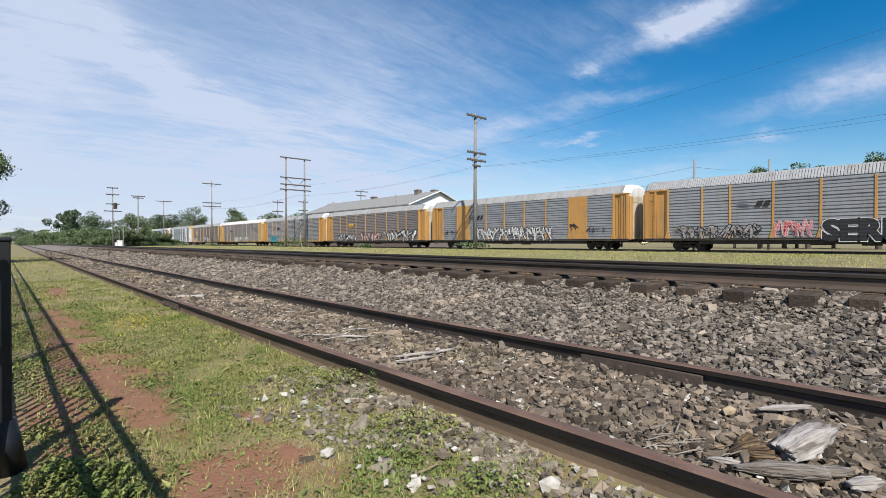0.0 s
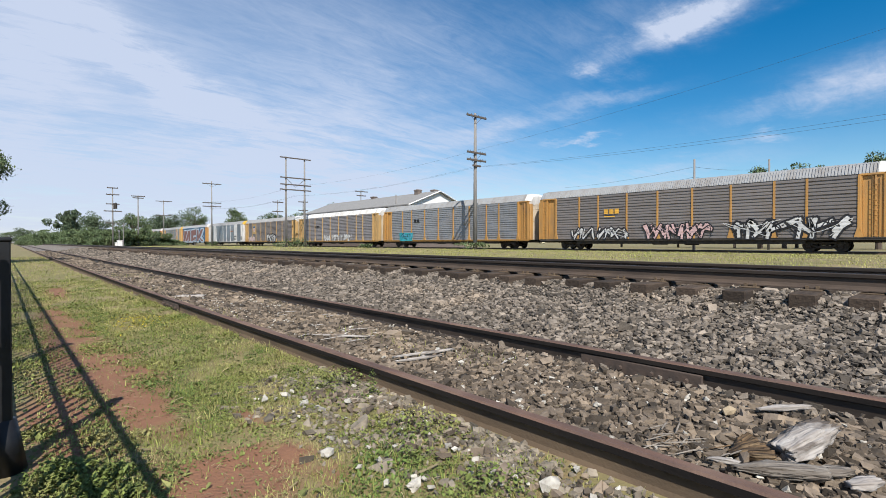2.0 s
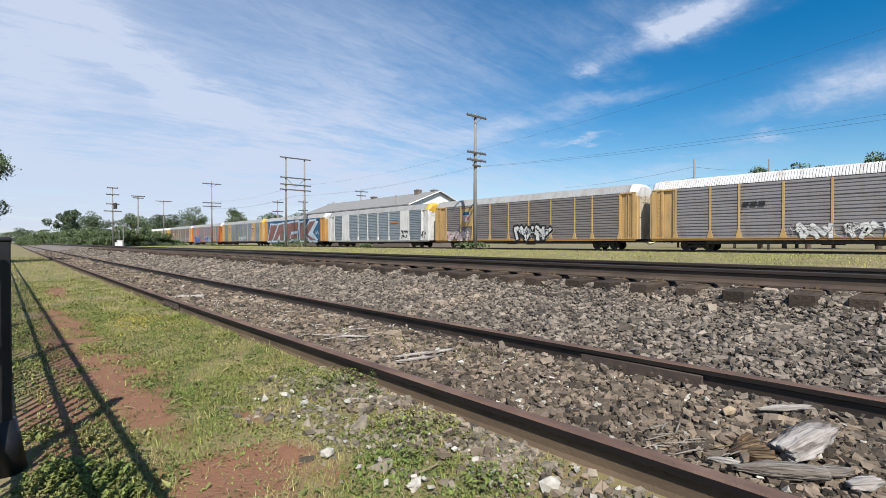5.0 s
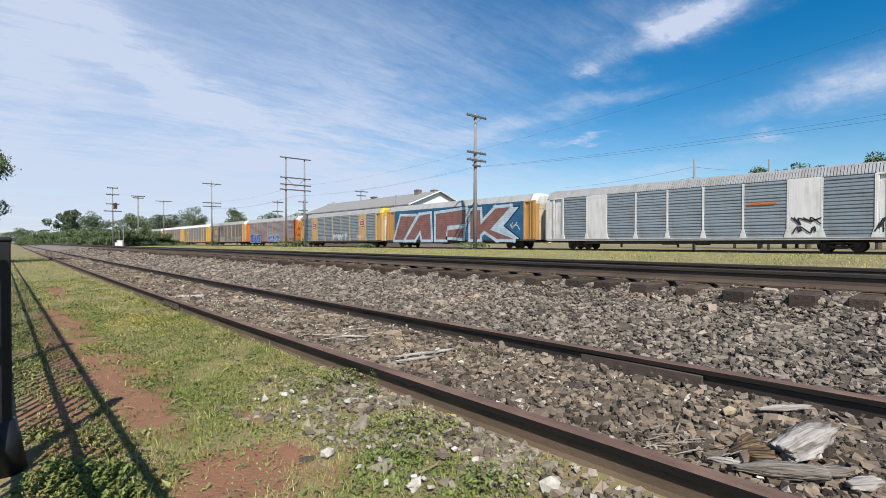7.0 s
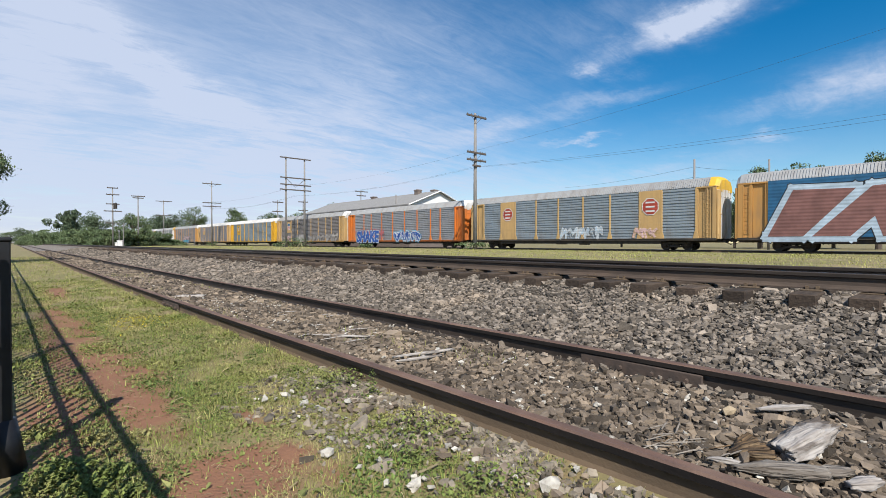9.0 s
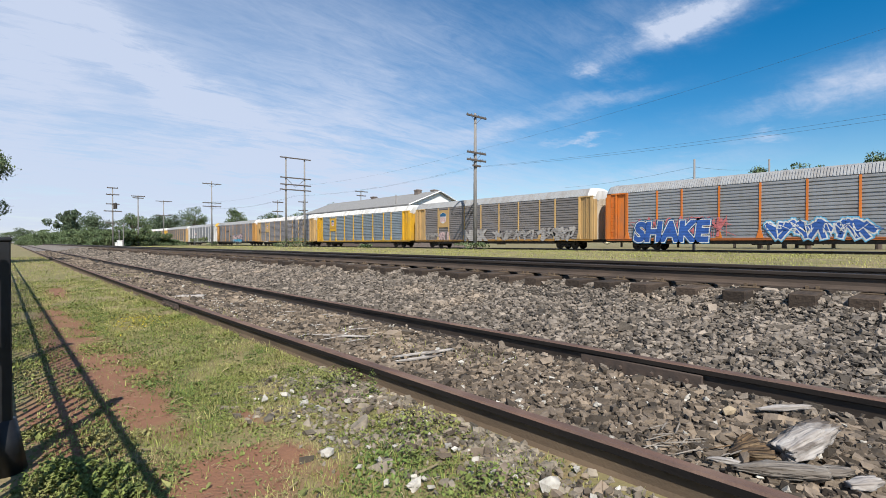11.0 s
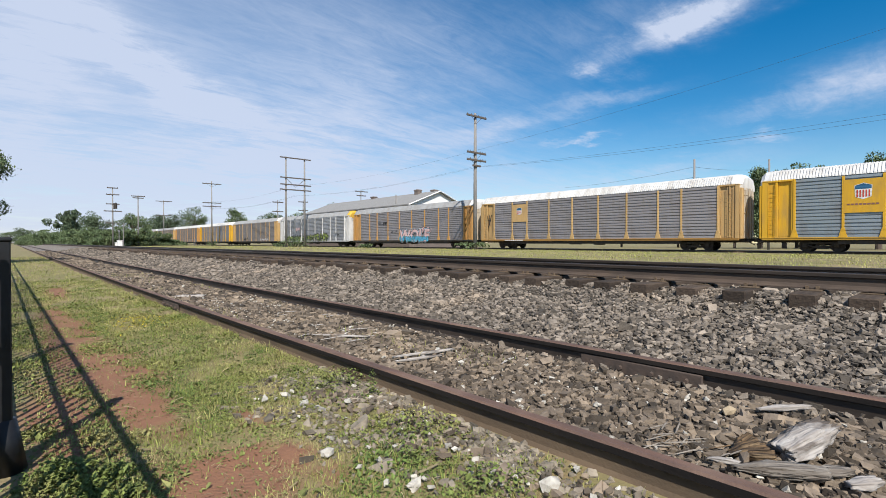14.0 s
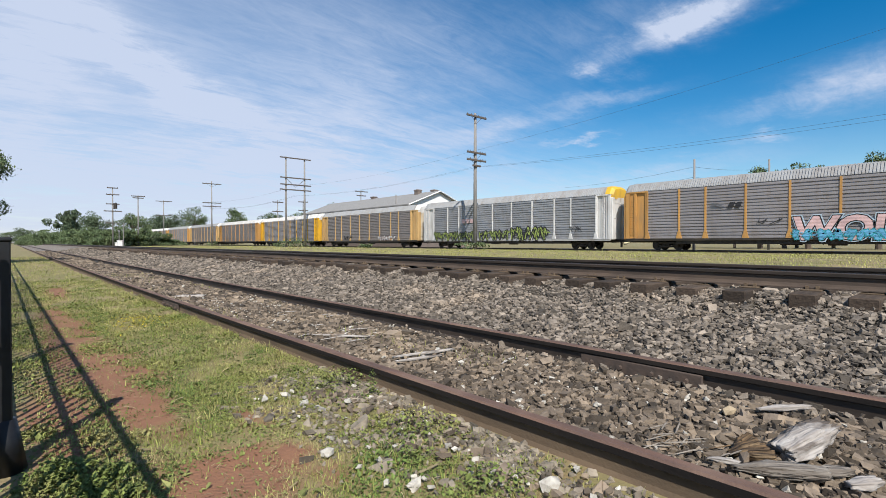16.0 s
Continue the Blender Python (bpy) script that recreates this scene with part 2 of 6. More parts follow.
def add_box(bm, x0, x1, y0, y1, z0, z1, bevel=0.0):
    r = bmesh.ops.create_cube(bm, size=1.0)
    vs = r["verts"]
    bmesh.ops.scale(bm, vec=(x1 - x0, y1 - y0, z1 - z0), verts=vs)
    bmesh.ops.translate(bm, vec=((x0 + x1) / 2, (y0 + y1) / 2, (z0 + z1) / 2), verts=vs)
    if bevel:
        es = list({e for v in vs for e in v.link_edges})
        bmesh.ops.bevel(bm, geom=es, offset=bevel, segments=1, affect="EDGES")


def add_rod(bm, a, b, r0, r1=None, seg=8, caps=True):
    a, b = Vector(a), Vector(b)
    d = b - a
    r = bmesh.ops.create_cone(bm, cap_ends=caps, segments=seg, radius1=r0, radius2=r0 if r1 is None else r1, depth=d.length)
    m = Matrix.Translation((a + b) / 2) @ d.to_track_quat("Z", "Y").to_matrix().to_4x4()
    bmesh.ops.transform(bm, matrix=m, verts=r["verts"])


def part(name, data, parent, label="", m=None):
    """Links a mesh, or a bmesh given with its material, as one part under a thing."""
    ob = new(name, data)
    ob.parent = parent
    if m is not None:
        ob.matrix_basis = m
    if label:
        ob["label"] = label
    if name == "graffiti":
        ob["kind"] = "stuff"
    return ob


def survey(ahead, across, z=0.0):
    """The place at that depth before the camera, with its offset across as a share of the depth."""
    s, c = math.sin(TURN), math.cos(TURN)
    return Vector((ahead * s + ahead * across * c, ahead * c - ahead * across * s, z))


def smooth01(a, b, v):
    t = min(1.0, max(0.0, (v - a) / (b - a)))
    return t * t * (3 - 2 * t)


# ---- ground ----
def siding_bend(y):
    y = min(max(y, -4.0), 30.0)
    return 0.03 - 0.15 * (1 - math.exp(-y / 7.0)) - 0.003 * y


# bare soil: centre x, y, half sizes and turn
SOIL = [(0.56, 4.5, 0.31, 1.85, 0), (0.70, 2.16, 0.40, 0.46, 0), (0.50, 7.9, 0.24, 2.8, 3), (1.02, 2.80, 0.055, 0.20, 12), (1.00, 2.2, 0.15, 0.15, 0), (0.7, 12.5, 0.22, 1.8, 0), (0.2, 3.6, 0.22, 0.9, 0), (0.36, 6.2, 0.20, 3.2, 0)]


def soil_at(x, y):
    v = 0.0
    for cx, cy, a, b, turn in SOIL:
        dx, dy = x - cx, y - cy
        c, s = math.cos(radians(turn)), math.sin(radians(turn))
        u, w = (dx * c + dy * s) / a, (-dx * s + dy * c) / b
        v = max(v, 1.25 - math.sqrt(u * u + w * w) * 0.85)
    return max(0.0, v + 0.45 * noise.noise((x * 4.1, y * 2.6, 0)) + 0.22 * noise.noise((x * 13, y * 9, 2)))


def ground_z(x, y):
    prof = [(-400, 0.0), (0.6, 0.0), (1.7, 0.02), (1.85, 0.03), (3.5, 0.03), (3.8, 0.04), (4.4, 0.11), (5.50, 0.31), (5.95, 0.435), (8.2, 0.44), (8.6, 0.42), (9.6, 0.28), (11, 0.26),
            (38, 0.27), (41.6, 0.24), (45, 0.24), (52, 0.15), (3000, 0.0)]
    for (a, za), (b, zb) in zip(prof, prof[1:]):
        if x <= b:
            z = za + (zb - za) * (x - a) / (b - a)
            break
    if 4.2 < x < 6.3 and abs(y) < 60:
        z += 0.045 * noise.noise((x * 1.2, y * 1.4, 7))
    if 11 < x < 41:
        z += 0.03 * noise.noise((x * 0.25, y * 0.12, 0))
    if x < 1.8 and abs(y) < 30:
        z += 0.018 * noise.noise((x * 2.2, y * 1.7, 3)) + 0.01 * noise.noise((x * 7, y * 6, 1))
    return z


def build_ground():
    xs = [-3000, -400, -60, -12, -4, -2, -1]
    x = -0.6
    while x < 5.6:
        xs.append(x)
        x += 0.08
    xs += [5.6, 7, 8.6, 9.1, 9.6, 10.3, 11] + [11 + i * 1.5 for i in range(1, 19)] + [39, 40, 41.6, 43, 45, 48, 52, 60, 80, 150, 400, 1200, 3000]
    ys = [-400, -60, -20, -8, -4]
    y = -2.5
    while y < 9:
        ys.append(y)
        y += 0.1
    while y < 4500:
        ys.append(y)
        y *= 1.06
    nx = len(xs)
    verts = [(x, y, ground_z(x, y)) for y in ys for x in xs]
    faces = [(j * nx + i, j * nx + i + 1, (j + 1) * nx + i + 1, (j + 1) * nx + i) for j in range(len(ys) - 1) for i in range(nx - 1)]
    me = mesh("ground", verts, faces, M_GROUND, True)
    me.materials.append(M_BED_SHADE)
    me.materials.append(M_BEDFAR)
    at = me.attributes.new("soil", "FLOAT", "POINT")
    at.data.foreach_set("value", [max(0.28 * (1 - smooth01(9, 14, v[1])), soil_at(v[0], v[1])) if -1 < v[0] < 2 and -3 < v[1] < 14 else 0.0 for v in verts])
    mi = []
    for f in faces:
        cx = sum(verts[i][0] for i in f) / 4
        cy = sum(verts[i][1] for i in f) / 4
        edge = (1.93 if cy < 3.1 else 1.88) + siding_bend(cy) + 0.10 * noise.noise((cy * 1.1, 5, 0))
        # near bed faces get the painted gap shade, the others the stone tone
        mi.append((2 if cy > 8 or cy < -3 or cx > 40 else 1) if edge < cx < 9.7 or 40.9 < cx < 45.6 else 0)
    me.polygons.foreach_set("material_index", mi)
    tagged(new("ground", me), "patchy grass and red soil beside grey ballast", "ground", kind="structure")


build_ground()


# ---- stones, grass: what nobody could count ----
def scatter_mesh(name, bases, pos, size, rot, material, squash, jitter, label, category, seed):
    """One mesh of many jittered copies of a few small solids, each (verts, faces)."""
    rng = np.random.default_rng(seed)
    vs, fs, base = [], [], 0
    pick = rng.integers(0, len(bases), len(pos))
    for i, (bv, bf) in enumerate(bases):
        sel = pick == i
        n, k = int(sel.sum()), len(bv)
        v = np.repeat(bv[None], n, 0) * (1 + rng.uniform(-jitter, jitter, (n, k, 1)))
        v = v * rng.uniform(squash, 1.0, (n, 1, 3)) * size[sel][:, None, None]
        a, b = rot[sel, 0], rot[sel, 1]
        ca, sa, cb, sb = np.cos(a), np.sin(a), np.cos(b), np.sin(b)
        x, y, z = v[..., 0], v[..., 1], v[..., 2]
        y, z = y * cb[:, None] - z * sb[:, None], y * sb[:, None] + z * cb[:, None]
        x, y = x * ca[:, None] - y * sa[:, None], x * sa[:, None] + y * ca[:, None]
        vs.append((np.stack([x, y, z], -1) + pos[sel][:, None]).reshape(-1, 3))
        fs.append((bf[None] + (base + np.arange(n) * k)[:, None, None]).reshape(-1, 3))
        base += n * k
    v, f = np.concatenate(vs), np.concatenate(fs)
    me = bpy.data.meshes.new(name)
    m = len(f)
    me.vertices.add(len(v))
    me.vertices.foreach_set("co", v.reshape(-1).astype(np.float32))
    me.loops.add(m * 3)
    me.loops.foreach_set("vertex_index", f.reshape(-1).astype(np.int32))
    me.polygons.add(m)
    me.polygons.foreach_set("loop_start", np.arange(0, m * 3, 3, dtype=np.int32))
    me.polygons.foreach_set("use_smooth", np.zeros(m, dtype=bool))
    me.materials.append(material)
    me.update(calc_edges=True)
    return tagged(new(name, me), label, category, kind="stuff")


def shards(count, seed, flat=0.95):
    """Angular crushed stones: hulls of a few random points."""
    rng = np.random.default_rng(seed)
    out = []
    for _ in range(count):
        bm = bmesh.new()
        # a skewed block with knocked-off corners
        p = np.array([(x, y, z) for x in (-1, 1) for y in (-1, 1) for z in (-1, 1)], float) * 0.72
        p += rng.uniform(-0.42, 0.42, (8, 3))
        p[:, 0] += p[:, 2] * rng.uniform(-0.35, 0.35)
        p *= np.array((1.2, 0.95, 0.80 * flat)) * rng.uniform(0.85, 1.1, (8, 1))
        for q in p:
            bm.verts.new(q)
        r = bmesh.ops.convex_hull(bm, input=bm.verts)
        loose = [v for v in bm.verts if not v.link_faces]
        bmesh.ops.delete(bm, geom=loose, context="VERTS")
        bmesh.ops.triangulate(bm, faces=bm.faces)
        bmesh.ops.recalc_face_normals(bm, faces=bm.faces)
        bm.verts.index_update()
        out.append((np.array([v.co[:] for v in bm.verts]), np.array([[v.index for v in f.verts] for f in bm.faces])))
        bm.free()
    return out


def ico():
    bm = bmesh.new()
    bmesh.ops.create_icosphere(bm, subdivisions=1, radius=1.0)
    v = np.array([x.co[:] for x in bm.verts])
    f = np.array([[x.index for x in p.verts] for p in bm.faces])
    bm.free()
    return v, f


def zone(rng, x0, x1, y0, y1, per_m2):
    n = int((x1 - x0) * (y1 - y0) * per_m2)
    return np.stack([rng.uniform(x0, x1, n), rng.uniform(y0, y1, n)], 1)


def lay(p, lift):
    return np.array([(x, y, ground_z(x, y) + lift) for x, y in p]).reshape(-1, 3)


def build_stones():
    rng = np.random.default_rng(4)
    stones = shards(18, 21)
    for name, mtl, x0, x1, label in (("siding_ballast", M_STONEOLD, 1.45, 3.80, "dusty brown-grey gravel between the rusty siding rails"),
                                     ("main_ballast", M_STONE, 3.4, 6.2, "grey crushed-stone ballast shoulder of the main track")):
        pos, size = [], []
        main = x0 > 2
        for y0, y1, dens, s in ((-12, -2.6, 220, 0.04), (-2.6, 3, 1750, 0.0190), (3, 7, 1500, 0.0205), (7, 13, 950, 0.024), (13, 26, 400, 0.031), (26, 70, 90, 0.048)):
            if main and y1 < 20:
                dens, s = dens * 1.05, s * 1.04
            p = zone(rng, x0, x1, y0, y1, dens)
            if x0 < 2:
                bend = np.array([siding_bend(y) for y in p[:, 1]])
                p[:, 0] += bend
                rel = p[:, 0] - bend
                keep = ((rel < 1.785) | (rel > 1.975)) & (np.abs(rel - 3.46) > 0.078) & ((rel > 2.0) | ((rng.random(len(p)) < 0.22) & (p[:, 1] < 3.1)))
                p = p[keep]
            q = lay(p, -0.006)
            q[:, 2] += rng.uniform(0, 1, len(q)) ** 1.6 * (0.040 if main else 0.028)
            pos.append(q)
            size.append(rng.lognormal(math.log(s), 0.36, len(p)))
        pos, size = np.concatenate(pos), np.concatenate(size)
        rot = rng.uniform(0, 6.28, (len(pos), 2))
        scatter_mesh(name, stones, pos, size, rot, mtl, 0.68, 0.0, label, "gravel", 5)
    # stones spilled into the grass beside the siding
    p = np.concatenate([zone(rng, 0.85, 1.845, 0.0, 3.5, 1300), zone(rng, 1.62, 1.845, 0.0, 3.1, 2400)])
    keep = rng.random(len(p)) < np.clip((p[:, 0] - 0.9) * 1.5, 0, 1) * np.array([0.3 + 0.9 * smooth01(-0.1, 0.25, noise.noise((x * 2.2, y * 2.2, 8))) for x, y in p])
    p = p[keep]
    scatter_mesh("spilled_gravel", stones, lay(p, 0.006), rng.lognormal(math.log(0.0125), 0.42, len(p)), rng.uniform(0, 6.28, (len(p), 2)), M_SPILL, 0.68, 0.0,
                 "loose gravel spilled into thin grass", "gravel", 6)
    p = np.concatenate([zone(rng, 2.0, 3.35, 0, 9, 34), zone(rng, 1.1, 1.8, 0, 3.1, 50), zone(rng, 3.6, 5.6, -1.5, 9, 9), zone(rng, 2.0, 3.2, 7, 22, 20)])
    p = p[(np.abs(p[:, 0] - 1.9) > 0.09)]
    scatter_mesh("pale_stones", stones, lay(p, 0.022), rng.lognormal(math.log(0.0125), 0.35, len(p)), rng.uniform(0, 6.28, (len(p), 2)), M_WHITE_STONE, 0.68, 0.0,
                 "pale quartz stones among the ballast", "gravel", 7)
    # far track and far side of the main line
    p = np.concatenate([zone(rng, 8.3, 9.8, -2, 14, 200), zone(rng, 6.2, 8.3, -2, 14, 420)])
    scatter_mesh("far_ballast", stones, lay(p, 0.01), rng.lognormal(math.log(0.024), 0.3, len(p)), rng.uniform(0, 6.28, (len(p), 2)), M_STONE, 0.68, 0.0,
                 "grey ballast between the main line's ties", "gravel", 8)


build_stones()


def build_grass():
    rng = np.random.default_rng(11)
    # a blade: two tapered segments, bent over
    bv = np.array([(-0.5, 0, 0), (0.5, 0, 0), (0.36, 0.12, 0.55), (-0.36, 0.12, 0.55), (0, 0.45, 1.0), (0, 0.452, 1.0)], float)
    bv[:, 0] *= 0.085
    bf = np.array([(0, 1, 2), (0, 2, 3), (3, 2, 4)])
    bv = bv[:5]
    leaf = np.array([(0, 0, 0), (0.35, 0.4, 0.28), (0, 1.0, 0.30), (-0.35, 0.4, 0.28)], float)
    lf = np.array([(0, 1, 2), (0, 2, 3)])

    def cover(p, base, patch, seed):
        """Keeps more where the sward is thick, none on bare soil."""
        out = []
        r = rng.random(len(p))
        for (x, y), q in zip(p, r):
            k = smooth01(-0.35, 0.3, noise.noise((x * patch, y * patch * 0.8, seed)))
            k = base + (1 - base) * k
            k *= 1 - 0.93 * smooth01(0.45, 1.0, soil_at(x, y))
            k *= 1 - 0.40 * smooth01(1.1, 1.5, x) * (1 - smooth01(2.9, 3.5, y))
            out.append(q < k)
        return p[np.array(out)]

    pos, size = [], []
    for x0, x1, y0, y1, d, s in ((0.1, 1.82, 0.6, 4.2, 10500, 0.028), (-0.05, 1.82, 4.2, 8, 6000, 0.034), (-0.3, 1.78, 8, 16, 2400, 0.045), (-1.5, 1.6, 16, 45, 420, 0.065)):
        p = cover(zone(rng, x0, x1, y0, y1, d), 0.16, 2.3, 2)
        pos.append(lay(p, -0.003))
        size.append(rng.lognormal(math.log(s), 0.35, len(p)))
    # thin grass between the siding rails
    p = zone(rng, 2.05, 3.3, 2.5, 22, 420)
    p = p[rng.random(len(p)) < np.array([smooth01(0.05, 0.45, noise.noise((x * 1.3, y * 0.5, 14))) for x, y in p])]
    p[:, 0] += np.array([siding_bend(y) for y in p[:, 1]])
    pos.append(lay(p, 0.02))
    size.append(rng.lognormal(math.log(0.045), 0.35, len(p)))
    pos, size = np.concatenate(pos), np.concatenate(size)
    rot = np.stack([rng.uniform(0, 6.28, len(pos)), rng.uniform(-0.8, 0.45, len(pos))], 1)
    scatter_mesh("grass", [(bv, bf)], pos, size, rot, M_GRASS, 0.6, 0.0, "short patchy green and yellow grass", "grass", 12)
    pos, size = [], []
    for x0, x1, y0, y1, d, s in ((0.1, 1.8, 0.6, 4.2, 7000, 0.016), (-0.1, 1.8, 4.2, 10, 3600, 0.019)):
        p = cover(zone(rng, x0, x1, y0, y1, d), 0.0, 2.6, 9)
        pos.append(lay(p, 0.0))
        size.append(rng.lognormal(math.log(s), 0.35, len(p)))
    # clover and low weeds in tufts, each a small mound of leaves
    for x0, x1, y0, y1, d, n, r, s in ((0.30, 1.80, 1.2, 4.4, 330, 26, 0.034, 0.0125), (0.30, 1.80, 4.4, 9, 150, 22, 0.045, 0.017), (0.2, 1.75, 9, 17, 45, 18, 0.07, 0.026)):
        c = cover(zone(rng, x0, x1, y0, y1, d), 0.10, 1.7, 21)
        k = rng.lognormal(0, 0.3, len(c))
        off = rng.normal(size=(len(c), n, 2)) * (r * k)[:, None, None]
        q = lay((c[:, None] + off).reshape(-1, 2), 0.0)
        h = np.exp(-(off ** 2).sum(2) / (2 * r * r)) * (0.9 * r * k)[:, None]
        q[:, 2] += (h * rng.uniform(0.2, 1.0, h.shape)).reshape(-1)
        pos.append(q)
        size.append(rng.lognormal(math.log(s), 0.3, len(q)))
    # dense knee-low clumps by the fence foot
    for cx, cy, r, n in ((0.155, 2.66, 0.075, 900), (0.21, 2.44, 0.06, 700), (0.08, 2.58, 0.05, 400), (0.318, 3.04, 0.035, 300), (0.32, 2.50, 0.05, 450), (0.10, 3.30, 0.05, 320), (0.36, 2.28, 0.045, 260)):
        off = rng.normal(size=(n, 2)) * r
        q = lay(np.array((cx, cy)) + off, 0.0)
        q[:, 2] += np.exp(-(off ** 2).sum(1) / (2 * r * r)) * r * 1.1 * rng.uniform(0.1, 1.0, n)
        pos.append(q)
        size.append(rng.lognormal(math.log(0.019), 0.3, n))
    # the low weeds along the fence foot
    p = zone(rng, -0.02, 0.40, 1.2, 8.0, 2600)
    p = p[rng.random(len(p)) < np.array([0.15 + 0.85 * smooth01(-0.15, 0.2, noise.noise((x * 3, y * 1.5, 4))) for x, y in p])]
    q = lay(p, 0.0)
    q[:, 2] += rng.uniform(0, 0.014, len(q))
    pos.append(q)
    size.append(rng.lognormal(math.log(0.017), 0.3, len(q)))
    pos, size = np.concatenate(pos), np.concatenate(size)
    rot = np.stack([rng.uniform(0, 6.28, len(pos)), rng.uniform(-0.3, 0.7, len(pos))], 1)
    scatter_mesh("weeds", [(leaf, lf)], pos, size, rot, M_WEED, 0.7, 0.0, "low broad-leaved green weeds", "weeds", 13)
    # a patch of small yellow flowers
    p = np.array([(1.15 + rng.normal() * 0.16, 7.0 + rng.normal() * 0.35) for _ in range(420)])
    q = lay(p, 0.035)
    scatter_mesh("yellow_flowers", [(leaf, lf)], q, rng.lognormal(math.log(0.016), 0.3, len(q)), np.stack([rng.uniform(0, 6.28, len(q)), rng.uniform(-0.3, 0.7, len(q))], 1), M_FLOWER, 0.7, 0.0,
                 "small yellow flowers in the grass", "flowers", 16)
    # straw lying on soil and ballast
    p = np.concatenate([zone(rng, 0.3, 1.6, 1, 8, 110), zone(rng, 1.35, 1.8, 3.4, 6.5, 420), zone(rng, 2.05, 3.2, 0.5, 12, 40)])
    pos = lay(p, 0.02)
    rot = np.stack([rng.uniform(0, 6.28, len(pos)), rng.uniform(-1.6, -1.2, len(pos))], 1)
    scatter_mesh("dry_straw", [(bv, bf)], pos, rng.lognormal(math.log(0.055), 0.45, len(pos)), rot, M_STRAW, 0.5, 0.0, "dry straw lying on bare soil", "straw", 14)
    # meadow between the main line and the train
    pos, size = [], []
    for x0, x1, y0, y1, d, s in ((10.0, 16, -3, 18, 330, 0.055), (16, 40.6, -2, 42, 75, 0.08), (12, 40, 42, 120, 9, 0.14)):
        p = zone(rng, x0, x1, y0, y1, d)
        p = p[rng.random(len(p)) < np.array([0.3 + 0.7 * smooth01(-0.3, 0.3, noise.noise((x * 0.35, y * 0.35, 6))) for x, y in p])]
        pos.append(lay(p, -0.01))
        size.append(rng.lognormal(math.log(s), 0.3, len(p)))
    pos, size = np.concatenate(pos), np.concatenate(size)
    rot = np.stack([rng.uniform(0, 6.28, len(pos)), rng.uniform(-0.6, 0.35, len(pos))], 1)
    bv2 = bv.copy()
    bv2[:, 0] *= 2.0
    scatter_mesh("meadow_grass", [(bv2, bf)], pos, size, rot, M_MEADOW, 0.6, 0.0, "sunlit yellow-green grass between the tracks", "grass", 15)


build_grass()

# ---- tracks ----
RAIL = [(-0.070, 0), (0.070, 0), (0.070, 0.012), (0.026, 0.026), (0.012, 0.05), (0.009, 0.122), (0.034, 0.132), (0.035, 0.163), (0.027, 0.172),
        (-0.027, 0.172), (-0.035, 0.163), (-0.034, 0.132), (-0.009, 0.122), (-0.012, 0.05), (-0.026, 0.026), (-0.070, 0.012)]


def rail(name, x, z, ys, bend, mats, label):
    n = len(RAIL)
    verts = [(x + bend(y) + px, y, z + pz) for y in ys for px, pz in RAIL]
    faces, mi = [], []
    for j in range(len(ys) - 1):
        for i in range(n):
            k = (i + 1) % n
            faces.append((j * n + i, j * n + k, (j + 1) * n + k, (j + 1) * n + i))
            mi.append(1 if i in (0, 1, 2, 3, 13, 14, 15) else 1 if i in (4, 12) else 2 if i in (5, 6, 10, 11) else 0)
    me = mesh(name, verts, faces, mats[0])
    me.materials.append(mats[1])
    me.materials.append(mats[2])
    me.polygons.foreach_set("material_index", mi)
    return tagged(new(name, me), label, "rail", "rails", "structure")


def steps(a, b, first, grow):
    out, y, s = [], a, first
    while y < b:
        out.append(y)
        y += s
        s *= grow
    return out + [b]


